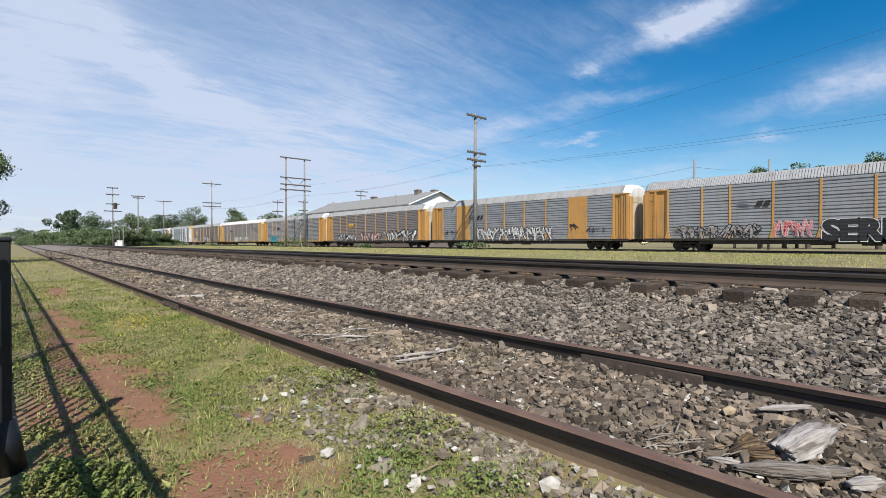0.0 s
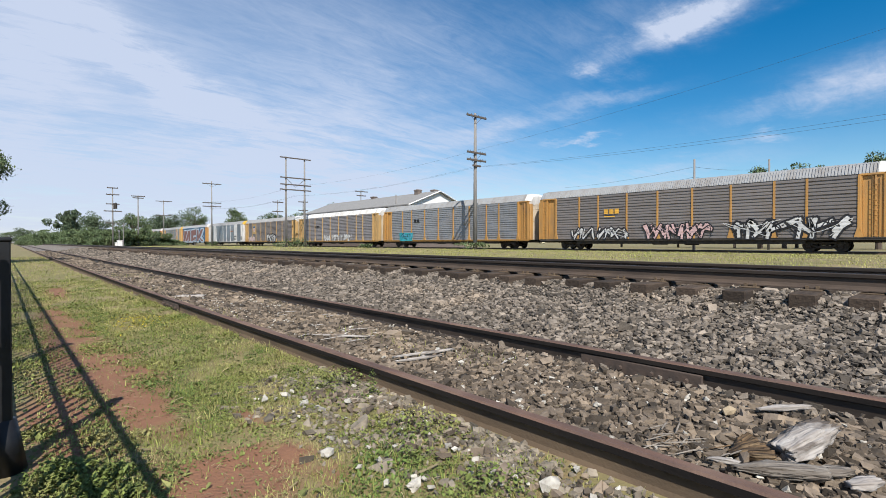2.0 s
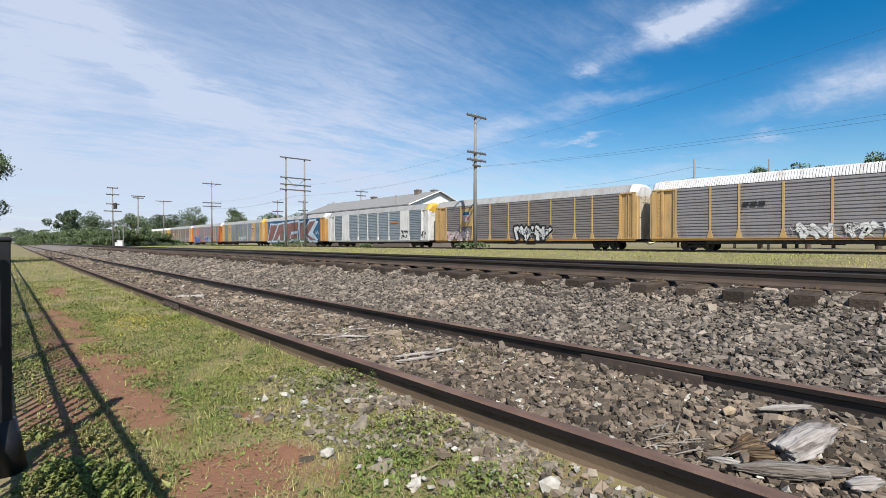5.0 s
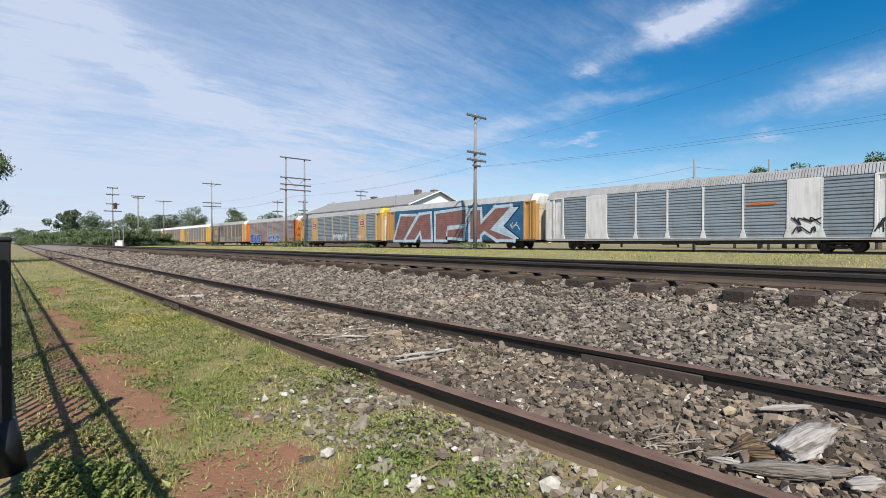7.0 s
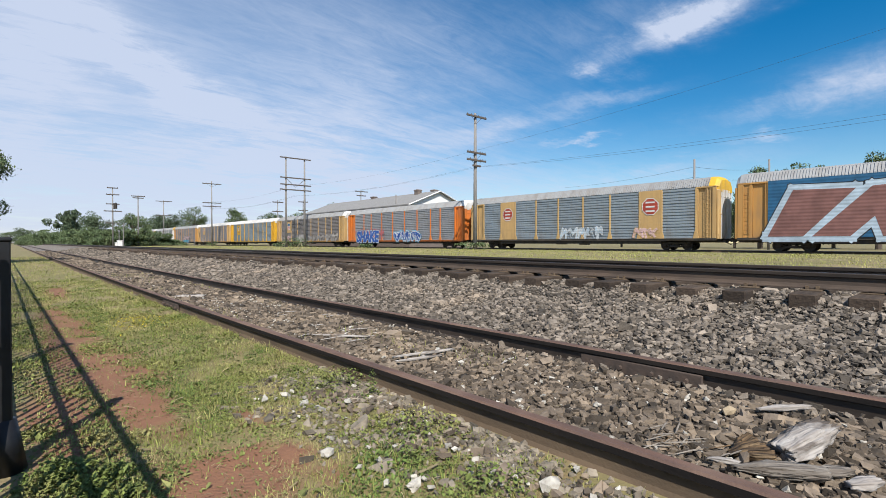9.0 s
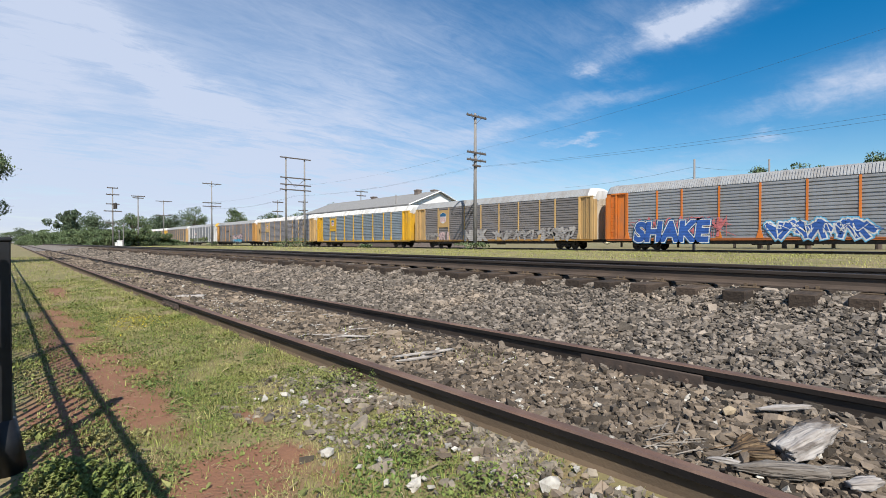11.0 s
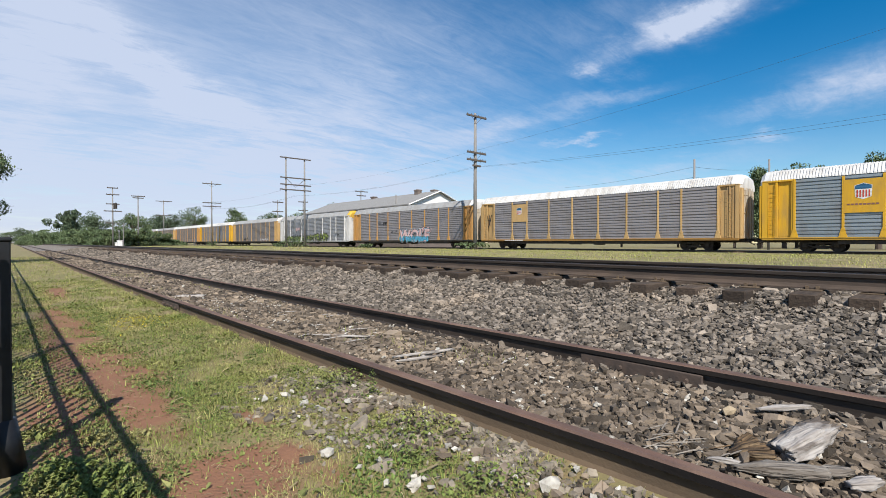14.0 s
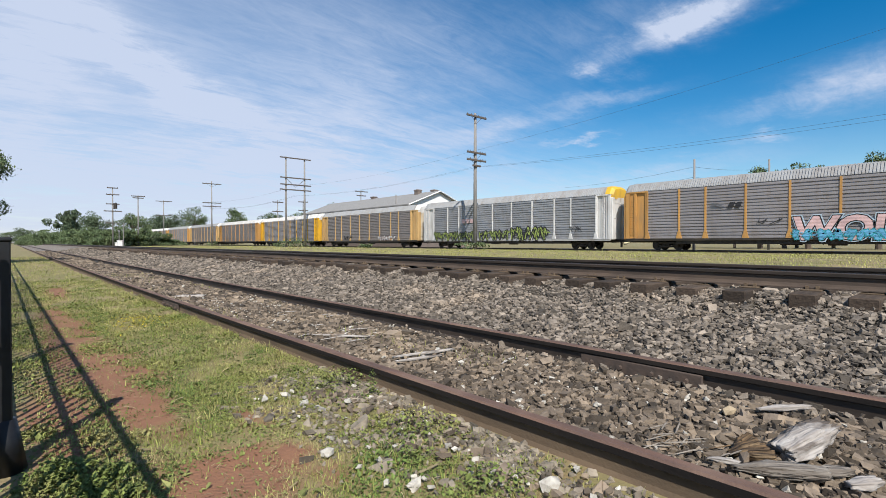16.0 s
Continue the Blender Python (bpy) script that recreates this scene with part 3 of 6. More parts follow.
def build_tracks():
    near = steps(-60, -6, 3, 1.0)[:-1] + steps(-6, 420, 0.6, 1.06)
    flat = lambda y: 0.0
    # The farther rail's web and foot are coloured dark for the head's shadow.
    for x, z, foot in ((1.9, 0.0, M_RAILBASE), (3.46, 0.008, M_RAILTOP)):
        rail("siding_rail", x, z, near, siding_bend, (M_RUST, foot, M_RAILSHADE), "rust-brown siding rail half sunk in gravel")
    for x in (6.3, 7.8):
        rail("main_rail", x, 0.535, near, flat, (M_RAILTOP, M_MAINBASE, M_RAILTOP), "dark steel main-line rail on timber ties")
    for x in (42.45, 43.95):
        rail("far_rail", x, 0.228, steps(-30, 900, 2, 1.08), flat, (M_RAILTOP, M_RAILBASE, M_RAILTOP), "dark rail under the moving train")
    # splice bars with bolts on the siding rail
    for x, y, side in ((3.46, 1.72, -1), (1.9, 8.15, -1)):
        bm = bmesh.new()
        add_box(bm, x + side * 0.012, x + side * 0.034, y - 0.46, y + 0.46, 0.028, 0.130, 0.006)
        for i in range(4):
            yy = y - 0.36 + 0.24 * i
            add_rod(bm, (x + side * 0.03, yy, 0.078), (x + side * 0.065, yy, 0.078), 0.017, seg=6)
        ob = new("splice_bar", bm_mesh("splice_bar", bm, M_BAR))
        ob.location.x = siding_bend(y)
        tagged(ob, "rusty bolted splice bar on the siding rail", "splice bar")
    # main-line ties, plates and spikes
    bm = bmesh.new()
    add_box(bm, -1.36, 1.36, -0.115, 0.115, -0.18, 0.0, 0.012)
    tie = bm_mesh("tie", bm, M_TIE)
    bm = bmesh.new()
    add_box(bm, -0.18, 0.18, -0.09, 0.09, 0, 0.014, 0.003)
    for a in (-0.1, 0.1):
        add_box(bm, a - 0.012, a + 0.012, -0.06, -0.03, 0.012, 0.05)
        add_box(bm, a - 0.012, a + 0.012, 0.03, 0.06, 0.012, 0.05)
    plate = bm_mesh("tie_plate", bm, M_RAILBASE)
    rng = random.Random(3)
    y = -9.35
    while y < 60:
        t = tagged(new("tie", tie), "dark creosoted timber tie under the main rails", "railway tie", "main-line ties")
        t.matrix_basis = pose(7.05 + rng.uniform(-0.10, 0.10), y + rng.uniform(-0.05, 0.05), 0.52 + rng.uniform(-0.012, 0.0), 0, rng.uniform(-0.5, 0.5), rng.uniform(-2.5, 2.5))
        for sx in (-0.75, 0.75):
            part("tie_plate", plate, t, m=pose(sx, 0, 0))
        y += 0.53


build_tracks()

# ---- the train ----
PITCH, LENGTH, SIDE = 28.7, 27.2, 1.62
HALF = LENGTH / 2
BAYS = [HALF - v for v in (2.0, 4.7, 6.75, 9.6, 12.4, 15.25, 18.1, 20.95, 22.9, 25.7)]
PANEL_LOW, PANEL_TOP = 0.98, 5.13
CACHE = {}


def paint(name, c, dirt=(0.16, 0.12, 0.09), amount=0.55, metal=0.0, rough=0.55):
    """Vehicle paint with vertical grime streaks and rust bloom."""
    key = ("paint", name)
    if key not in CACHE:
        CACHE[key] = mat(name, tuple(0.83 * v for v in c), tuple(0.68 * v + 0.17 * d for v, d in zip(c, dirt)), rough, metal, 2.2, (1, 3, 0.22), 0.05, 30, 0.35, 0.7,
                         c3=tuple(0.50 * v + 0.40 * d for v, d in zip(c, dirt)), scale3=1.1, lo3=amount - 0.08, hi3=amount + 0.14, stretch3=(1, 1.6, 0.5), rand=0.08)
    return CACHE[key]


YELLOW, TAN, GOLD, ORANGE = (0.55, 0.29, 0.085), (0.56, 0.36, 0.15), (0.72, 0.40, 0.02), (0.70, 0.19, 0.025)
SILVER, BROWNGREY, MAUVE, BLUEGREY, GALV, WHITE = (0.30, 0.315, 0.345), (0.232, 0.213, 0.212), (0.28, 0.268, 0.285), (0.265, 0.32, 0.37), (0.37, 0.38, 0.395), (0.70, 0.695, 0.69)


def cached(key, make):
    if key not in CACHE:
        CACHE[key] = make()
    return CACHE[key]


def ribbed_panel(width, m, low=PANEL_LOW, top=PANEL_TOP, ribs=17):
    """A sheet with horizontal corrugations, its edges turned in."""
    def make():
        prof = [(0.06, low)]
        step = (top - low) / ribs
        for i in range(ribs):
            z = low + i * step
            deep, at = (0.075, 0.60) if i % 4 == 3 else (0.050, 0.68)
            prof += [(0.0, z + 0.05 * step), (0.0, z + at * step), (deep, z + (at + 0.07) * step), (deep, z + 0.95 * step)]
        prof.append((0.06, top))
        verts = [(x, y, z) for y in (-width / 2, width / 2) for x, z in prof]
        n = len(prof)
        faces = [(i, i + 1, n + i + 1, n + i) for i in range(n - 1)]
        return mesh("side_panel", verts, faces, m)
    return cached(("panel", round(width, 2), m.name, low, top), make)


def post_mesh(m):
    def make():
        bm = bmesh.new()
        add_box(bm, -0.05, 0.05, -0.072, 0.072, PANEL_LOW - 0.02, PANEL_TOP - 0.05, 0.008)
        # flared gusset at the foot
        vs = [bm.verts.new(v) for v in ((-0.062, -0.24, PANEL_LOW), (-0.062, 0.24, PANEL_LOW), (-0.062, 0.085, PANEL_LOW + 0.62), (-0.062, -0.085, PANEL_LOW + 0.62),
                                        (0.03, -0.24, PANEL_LOW), (0.03, 0.24, PANEL_LOW), (0.03, 0.085, PANEL_LOW + 0.62), (0.03, -0.085, PANEL_LOW + 0.62))]
        for f in ((0, 1, 2, 3), (4, 5, 6, 7), (0, 1, 5, 4), (1, 2, 6, 5), (2, 3, 7, 6), (3, 0, 4, 7)):
            bm.faces.new([vs[i] for i in f])
        return bm_mesh("post", bm, m)
    return cached(("post", m.name), make)


def flat_panel_mesh(width, m):
    def make():
        bm = bmesh.new()
        add_box(bm, -0.03, 0.03, -width / 2, width / 2, PANEL_LOW, PANEL_TOP, 0.01)
        return bm_mesh("flush_panel", bm, m)
    return cached(("flush", round(width, 2), m.name), make)


ROOF = [(-1.62, 5.13), (-1.60, 5.22), (-1.18, 5.85), (-0.55, 5.97), (0.55, 5.97), (1.18, 5.85), (1.60, 5.22), (1.62, 5.13)]


def roof_mesh(m):
    def make():
        verts, faces = [], []
        y, rib = -HALF + 0.55, 0.18
        rows = []
        while y < HALF - 0.55:
            rows += [(y, 0.0), (y + 0.075, 0.0), (y + 0.09, 0.07), (y + 0.165, 0.07)]
            y += rib
        for y, d in rows:
            for i, (px, pz) in enumerate(ROOF):
                k = d if 0 < i < 7 else 0.0
                verts.append((px * (1 - 0.02 * (k > 0)), y, pz - k))
        n = len(ROOF)
        for j in range(len(rows) - 1):
            for i in range(n - 1):
                faces.append((j * n + i, j * n + i + 1, (j + 1) * n + i + 1, (j + 1) * n + i))
        return mesh("roof", verts, faces, m)
    return cached(("roof", m.name), make)


def cap_mesh(m, end):
    """The plain raked hood that closes the roof over the end doors."""
    def make():
        a, b, c = end * (HALF - 0.56), end * (HALF - 0.12), end * (HALF + 0.16)
        verts = [(px * 1.005, a, pz + (0.015 if 0 < i < 7 else 0)) for i, (px, pz) in enumerate(ROOF)]
        verts += [(px * 0.99, b, pz - (0.04 if 0 < i < 7 else 0)) for i, (px, pz) in enumerate(ROOF)]
        verts += [(px * 0.86, c, 5.04 + (pz - 5.10) * 0.72) for px, pz in ROOF]
        verts += [(px * 0.86, c, 4.70) for px, pz in (ROOF[0], ROOF[-1])]
        n = len(ROOF)
        faces = [(j * n + i, j * n + i + 1, (j + 1) * n + i + 1, (j + 1) * n + i) for j in range(2) for i in range(n - 1)]
        faces.append(tuple(2 * n + i for i in range(n)) + (3 * n + 1, 3 * n))
        faces.append((0, n, 2 * n, 3 * n))
        faces.append((n - 1, 2 * n - 1, 3 * n - 1, 3 * n + 1))
        return mesh("roof_hood", verts, faces, m)
    return cached(("cap", m.name, end), make)


def end_frame_mesh(m, end):
    """The end bay: a recessed wall between ribs, its ladder, and the door posts."""
    def make():
        bm = bmesh.new()
        y0, y1 = HALF - (2.0 if end > 0 else 1.5), HALF
        k = (y1 - y0) / 2.0
        f = lambda a, b: (min(end * a, end * b), max(end * a, end * b))
        for a, b, d in ((y0, y0 + 0.20 * k, 0.0), (y0 + 0.20 * k, y0 + 1.02 * k, 0.13), (y0 + 1.02 * k, y0 + 1.16 * k, 0.0), (y0 + 1.16 * k, y0 + 1.62 * k, 0.07), (y0 + 1.62 * k, y1, -0.02)):
            lo, hi = f(a, b)
            add_box(bm, -SIDE + d, -SIDE + d + 0.12, lo, hi, PANEL_LOW - 0.1, PANEL_TOP - (0.10 if d > 0.1 else 0.0), 0.012)
        lo, hi = f(y0, y1)
        add_box(bm, -SIDE - 0.02, -SIDE + 0.2, lo, hi, PANEL_TOP - 0.12, PANEL_TOP + 0.01, 0.01)
        return bm_mesh("end_frame", bm, m)
    return cached(("endframe", m.name, end), make)


def ladder_mesh(m, end):
    def make():
        bm = bmesh.new()
        lo, hi = sorted((end * (HALF - 0.82), end * (HALF - 0.40)))
        for i in range(11):
            z = PANEL_LOW + 0.1 + 0.33 * i
            add_rod(bm, (-SIDE - 0.02, lo, z), (-SIDE - 0.02, hi, z), 0.014, seg=5)
        for y in (lo, hi):
            add_box(bm, -SIDE - 0.035, -SIDE - 0.005, y - 0.015, y + 0.015, PANEL_LOW, PANEL_TOP - 0.2)
        return bm_mesh("ladder", bm, m)
    return cached(("ladder", m.name, end), make)


def corner_post_mesh(m, end):
    def make():
        bm = bmesh.new()
        lo, hi = sorted((end * (HALF - 0.01), end * (HALF + 0.2)))
        add_box(bm, -SIDE + 0.02, -SIDE + 0.5, lo, hi, 0.9, PANEL_TOP - 0.3, 0.05)
        add_rod(bm, (-SIDE + 0.02, end * (HALF + 0.1), 2.9), (-SIDE + 0.5, end * (HALF + 0.24), 2.9), 0.03, seg=6)
        return bm_mesh("corner_post", bm, m)
    return cached(("corner", m.name, end), make)


def far_flank_mesh(m, end):
    def make():
        bm = bmesh.new()
        lo, hi = sorted((end * (HALF - 2.0), end * HALF))
        add_box(bm, SIDE - 0.12, SIDE, lo, hi, PANEL_LOW - 0.1, PANEL_TOP, 0.012)
        return bm_mesh("end_flank", bm, m)
    return cached(("flank", m.name, end), make)


def end_door_mesh(m, end):
    """Two curved door leaves that close the end of the car."""
    def make():
        bm = bmesh.new()
        pts = []
        for i in range(13):
            a = -1 + i / 6
            pts.append((a * (SIDE - 0.06), end * (HALF + 0.18 - 0.16 * a * a - (0.03 if i == 6 else 0))))
        for (xa, ya), (xb, yb) in zip(pts, pts[1:]):
            v = [bm.verts.new(p) for p in ((xa, ya, 0.95), (xb, yb, 0.95), (xb, yb, 4.85), (xa, ya, 4.85))]
            bm.faces.new(v)
        for z in (1.5, 2.9, 4.3):
            for (xa, ya), (xb, yb) in zip(pts, pts[1:]):
                add_rod(bm, (xa, ya + end * 0.01, z), (xb, yb + end * 0.01, z), 0.03, seg=4)
        for xx in (-1.5, -0.75, -0.06, 0.06, 0.75, 1.5):
            a = xx / (SIDE - 0.06)
            yy = end * (HALF + 0.2 - 0.16 * a * a)
            add_rod(bm, (xx, yy, 0.95), (xx, yy, 4.85), 0.035, seg=5)
        return bm_mesh("end_door", bm, m)
    return cached(("door", m.name, end), make)


def underframe_mesh():
    def make():
        bm = bmesh.new()
        add_box(bm, -1.5, 1.5, -HALF + 0.1, HALF - 0.1, 0.78, 0.96, 0.01)
        add_box(bm, -0.35, 0.35, -HALF - 0.3, HALF + 0.3, 0.62, 0.86, 0.02)
        for s in (-1, 1):
            add_box(bm, s * 1.45 - 0.06, s * 1.45 + 0.06, -HALF + 4.4, HALF - 4.4, 0.52, 0.82, 0.01)
        for y in range(-8, 9, 2):
            add_box(bm, -1.45, 1.45, y - 0.06, y + 0.06, 0.58, 0.8, 0)
        add_box(bm, -1.2, -0.7, -1.9, -0.9, 0.42, 0.78, 0.03)
        add_rod(bm, (-0.95, 0.6, 0.62), (-0.95, 1.9, 0.62), 0.17, seg=10)
        return bm_mesh("underframe", bm, M_STEEL)
    return cached(("under",), make)


def sill_mesh(m):
    def make():
        bm = bmesh.new()
        for s in (-1, 1):
            add_box(bm, s * 1.6 - 0.05, s * 1.6 + 0.05, -HALF, HALF, 0.80, PANEL_LOW + 0.02, 0.01)
            add_box(bm, s * 1.62 - 0.06, s * 1.62 + 0.06, -HALF, HALF, 0.93, PANEL_LOW - 0.01, 0.006)
        return bm_mesh("side_sill", bm, m)
    return cached(("sill", m.name), make)


def coupler_mesh(end):
    def make():
        bm = bmesh.new()
        add_box(bm, -0.09, 0.09, *sorted((end * (HALF + 0.15), end * (HALF + 0.72))), 0.72, 0.92, 0.03)
        add_box(bm, -0.16, 0.16, *sorted((end * (HALF + 0.55), end * (HALF + 0.76))), 0.68, 0.98, 0.04)
        add_rod(bm, (-0.35, end * HALF, 0.8), (-0.3, end * (HALF + 0.7), 0.45), 0.025, seg=6)
        return bm_mesh("coupler", bm, M_STEEL)
    return cached(("coupler", end), make)


def truck_mesh():
    def make():
        bm = bmesh.new()
        for s in (-1, 1):
            x = s * 1.02
            add_box(bm, x - 0.07, x + 0.07, -1.15, 1.15, 0.52, 0.68, 0.03)
            add_box(bm, x - 0.07, x + 0.07, -0.45, 0.45, 0.22, 0.4, 0.03)
            for a in (-1, 1):
                add_box(bm, x - 0.09, x + 0.09, a * 0.89 - 0.16, a * 0.89 + 0.16, 0.28, 0.62, 0.03)
                add_rod(bm, (x, a * 0.85, 0.55), (x, a * 0.40, 0.30), 0.06, seg=6)
                add_rod(bm, (x, a * 0.2, 0.36), (x, a * 0.2, 0.56), 0.075, seg=8)
        add_box(bm, -1.0, 1.0, -0.16, 0.16, 0.42, 0.70, 0.03)
        return bm_mesh("truck", bm, M_STEEL)
    return cached(("truck",), make)


def wheelset_mesh():
    def make():
        bm = bmesh.new()
        for s in (-1, 1):
            add_rod(bm, (s * 0.70, 0, 0.42), (s * 0.82, 0, 0.42), 0.42, seg=24)
            add_rod(bm, (s * 0.66, 0, 0.42), (s * 0.70, 0, 0.42), 0.445, seg=24)
            add_rod(bm, (s * 0.82, 0, 0.42), (s * 0.96, 0, 0.42), 0.12, seg=10)
        add_rod(bm, (-0.7, 0, 0.42), (0.7, 0, 0.42), 0.08, seg=8)
        return bm_mesh("wheelset", bm, M_STEEL)
    return cached(("wheels",), make)


# ---- writing and graffiti on the cars ----
def strokes_mesh(lines, width, m, lift):
    """Flat brush strokes on the side: polylines of (y, z), widened and joined."""
    bm = bmesh.new()
    x = -SIDE - 0.064 - lift
    for n, line in enumerate(lines):
        pts = [Vector((-p[0], p[1])) for p in line]
        for i, (a, b) in enumerate(zip(pts, pts[1:])):
            d = b - a
            if d.length < 1e-4:
                continue
            d.normalize()
            w = Vector((-d.y, d.x)) * width / 2
            e = d * width * 0.45
            q = [a - e + w, b + e + w, b + e - w, a - e - w]
            off = 0.0006 * ((i + n * 3) % 9)
            bm.faces.new([bm.verts.new((x - off, -v.x, v.y)) for v in q])
    me = bpy.data.meshes.new("graffiti")
    bm.to_mesh(me)
    bm.free()
    me.materials.append(m)
    return me


def spray(name, c):
    """Spray paint that follows the slats beneath it."""
    def make():
        ma = mat("spray_" + name, c, tuple(v * 0.72 for v in c), 0.6, 0, 1.5)
        nt = ma.node_tree
        tc, wv, bp = nt.nodes.new("ShaderNodeTexCoord"), nt.nodes.new("ShaderNodeTexWave"), nt.nodes.new("ShaderNodeBump")
        wv.bands_direction = "Z"
        wv.inputs["Scale"].default_value = 1.298
        bp.inputs["Strength"].default_value, bp.inputs["Distance"].default_value = 0.28, 0.03
        nt.links.new(tc.outputs["Object"], wv.inputs["Vector"])
        nt.links.new(wv.outputs[1], bp.inputs["Height"])
        nt.links.new(bp.outputs[0], nt.nodes["Principled BSDF"].inputs["Normal"])
        return ma
    return cached(("spray", name), make)


def tag_lines(rng, y0, y1, z0, z1, n):
    """Interlocking looped strokes between two ends (y falls from y0 to y1), no letters."""
    out = []
    w, h = (y0 - y1) / n, z1 - z0
    for i in range(n):
        c = y0 - (i + 0.5) * w
        pts = [Vector((c + rng.uniform(-0.75, 0.75) * w, z0 + h * (0.05 + 0.9 * ((k + rng.random() * 0.8) % 2 > 0.9) + rng.uniform(-0.05, 0.05)) * rng.uniform(0.75, 1.0))) for k in range(4)]
        pts[1].y, pts[2].y = z1 - rng.uniform(0, 0.2) * h, z0 + rng.uniform(0.2, 0.6) * h
        full = [pts[0]] + pts + [pts[-1]]
        line = []
        for p0, p1, p2, p3 in zip(full, full[1:], full[2:], full[3:]):
            for k in range(5):
                t = k / 5
                q = 0.5 * (2 * p1 + (p2 - p0) * t + (2 * p0 - 5 * p1 + 4 * p2 - p3) * t * t + (3 * p1 - p0 - 3 * p2 + p3) * t * t * t)
                line.append((q.x, min(z1 + 0.05 * h, max(z0, q.y))))
        line.append((pts[-1].x, pts[-1].y))
        out.append(line)
    return out


def poly_mesh(polys, m, lift, name="graffiti"):
    """Flat painted shapes on the side, each a polygon of (y, z)."""
    bm = bmesh.new()
    for i, p in enumerate(polys):
        bm.faces.new([bm.verts.new((-SIDE - 0.064 - lift - 0.001 * i, y, z)) for y, z in p])
    me = bpy.data.meshes.new(name)
    bm.to_mesh(me)
    bm.free()
    me.materials.append(m)
    return me


def throwup(car, seed, y0, y1, z0, z1, n, fill, line, back=None, width=0.20, edge=0.09, lift=0.0):
    """A bubble-shaped piece: cloud of background, filled strokes, thin outlines and highlights."""
    rng = random.Random(seed)
    m = max(3, int(n * 1.6))
    lines = tag_lines(rng, y0, y1, z0, z1, m)
    if back:
        part("graffiti", strokes_mesh(lines, width * 2.0, spray(*back), lift + 0.0), car)
    part("graffiti", strokes_mesh(lines, width + 1.6 * edge, spray(*line), lift + 0.008), car)
    part("graffiti", strokes_mesh(lines, width * 0.9, spray(*fill), lift + 0.016), car)
    part("graffiti", strokes_mesh(tag_lines(rng, y0, y1, z0, z1, m), max(0.035, edge * 0.55), spray(*line), lift + 0.022), car)
    part("graffiti", strokes_mesh(tag_lines(rng, y0, y1, z0, z1, max(2, n // 2)), 0.04, spray(*fill), lift + 0.028), car)


def scrawl(car, seed, y0, y1, z0, z1, n, c, width=0.055, lift=0.020):
    part("graffiti", strokes_mesh(tag_lines(random.Random(seed), y0, y1, z0, z1, n), width, spray(*c), lift), car)


def word(car, text, y0, y1, z0, size, c, lift, fat=0.0, shear=0.0, name="graffiti"):
    """Lettering in the built-in font, read from the near side."""
    cu = bpy.data.curves.new("lettering", "FONT")
    cu.body, cu.size, cu.offset, cu.shear, cu.fill_mode = text, size, fat, shear, "FRONT"
    cu.resolution_u = 3
    tmp = bpy.data.objects.new("lettering", cu)
    scene.collection.objects.link(tmp)
    bpy.context.view_layer.update()
    me = bpy.data.meshes.new_from_object(tmp.evaluated_get(bpy.context.evaluated_depsgraph_get()))
    bpy.data.objects.remove(tmp)
    xs = [v.co.x for v in me.vertices]
    k = (y0 - y1) / (max(xs) - min(xs))
    x0 = min(xs)
    for v in me.vertices:
        v.co = (-SIDE - 0.064 - lift, y0 - (v.co.x - x0) * k, z0 + v.co.y)
    me.materials.clear()
    me.materials.append(spray(*c))
    part(name, me, car)


def piece(car, text, y0, y1, z0, size, layers, shear=0.0):
    """Fat overlapping capitals: each layer a colour and how far it spreads round the strokes."""
    for i, (c, fat) in enumerate(layers):
        word(car, text, y0 + fat, y1 - fat, z0, size, c, 0.030 + 0.006 * i, fat, shear)


BLACK, CHALK, PINK, TEAL, BLUE, RED, NAVY, MAROON, LIME, AMBER, PALE = (("black", (0.02, 0.02, 0.024)), ("chalk", (0.62, 0.62, 0.62)), ("pink", (0.55, 0.16, 0.17)),
    ("teal", (0.03, 0.30, 0.36)), ("blue", (0.03, 0.10, 0.36)), ("red", (0.50, 0.06, 0.04)), ("navy", (0.02, 0.105, 0.22)), ("maroon", (0.21, 0.10, 0.09)),
    ("lime", (0.30, 0.38, 0.10)), ("amber", (0.70, 0.38, 0.06)), ("pale_blue", (0.42, 0.52, 0.62)))
SLATE = ("slate_grey", (0.10, 0.11, 0.13))
FAINT, MUTED = ("faint_grey", (0.37, 0.345, 0.33)), ("muted_grey", (0.30, 0.27, 0.26))
SKY = ("sky_blue", (0.12, 0.38, 0.60))
ROSE = ("rose", (0.62, 0.42, 0.42))


def shield(car, y, z, w):
    """A railway shield emblem as plain shapes."""
    white = [(y + w * a, z + w * b) for a, b in ((0.6, 0.5), (0.55, -0.5), (0, -0.72), (-0.55, -0.5), (-0.6, 0.5), (0, 0.72))]
    part("emblem", poly_mesh([white], spray(*CHALK), 0.004, "emblem"), car)
    part("emblem", poly_mesh([[(y + w * a, z + w * b) for a, b in ((0.55, 0.18), (-0.55, 0.18), (-0.55, 0.48), (0, 0.66), (0.55, 0.48))]], spray(*NAVY), 0.008, "emblem"), car)
    part("emblem", poly_mesh([[(y + w * (a + 0.05), z + w * 0.1), (y + w * (a - 0.05), z + w * 0.1), (y + w * (a - 0.05), z - w * 0.52), (y + w * (a + 0.05), z - w * 0.52)]
                              for a in (-0.4, -0.2, 0.0, 0.2, 0.4)], spray(*RED), 0.008, "emblem"), car)


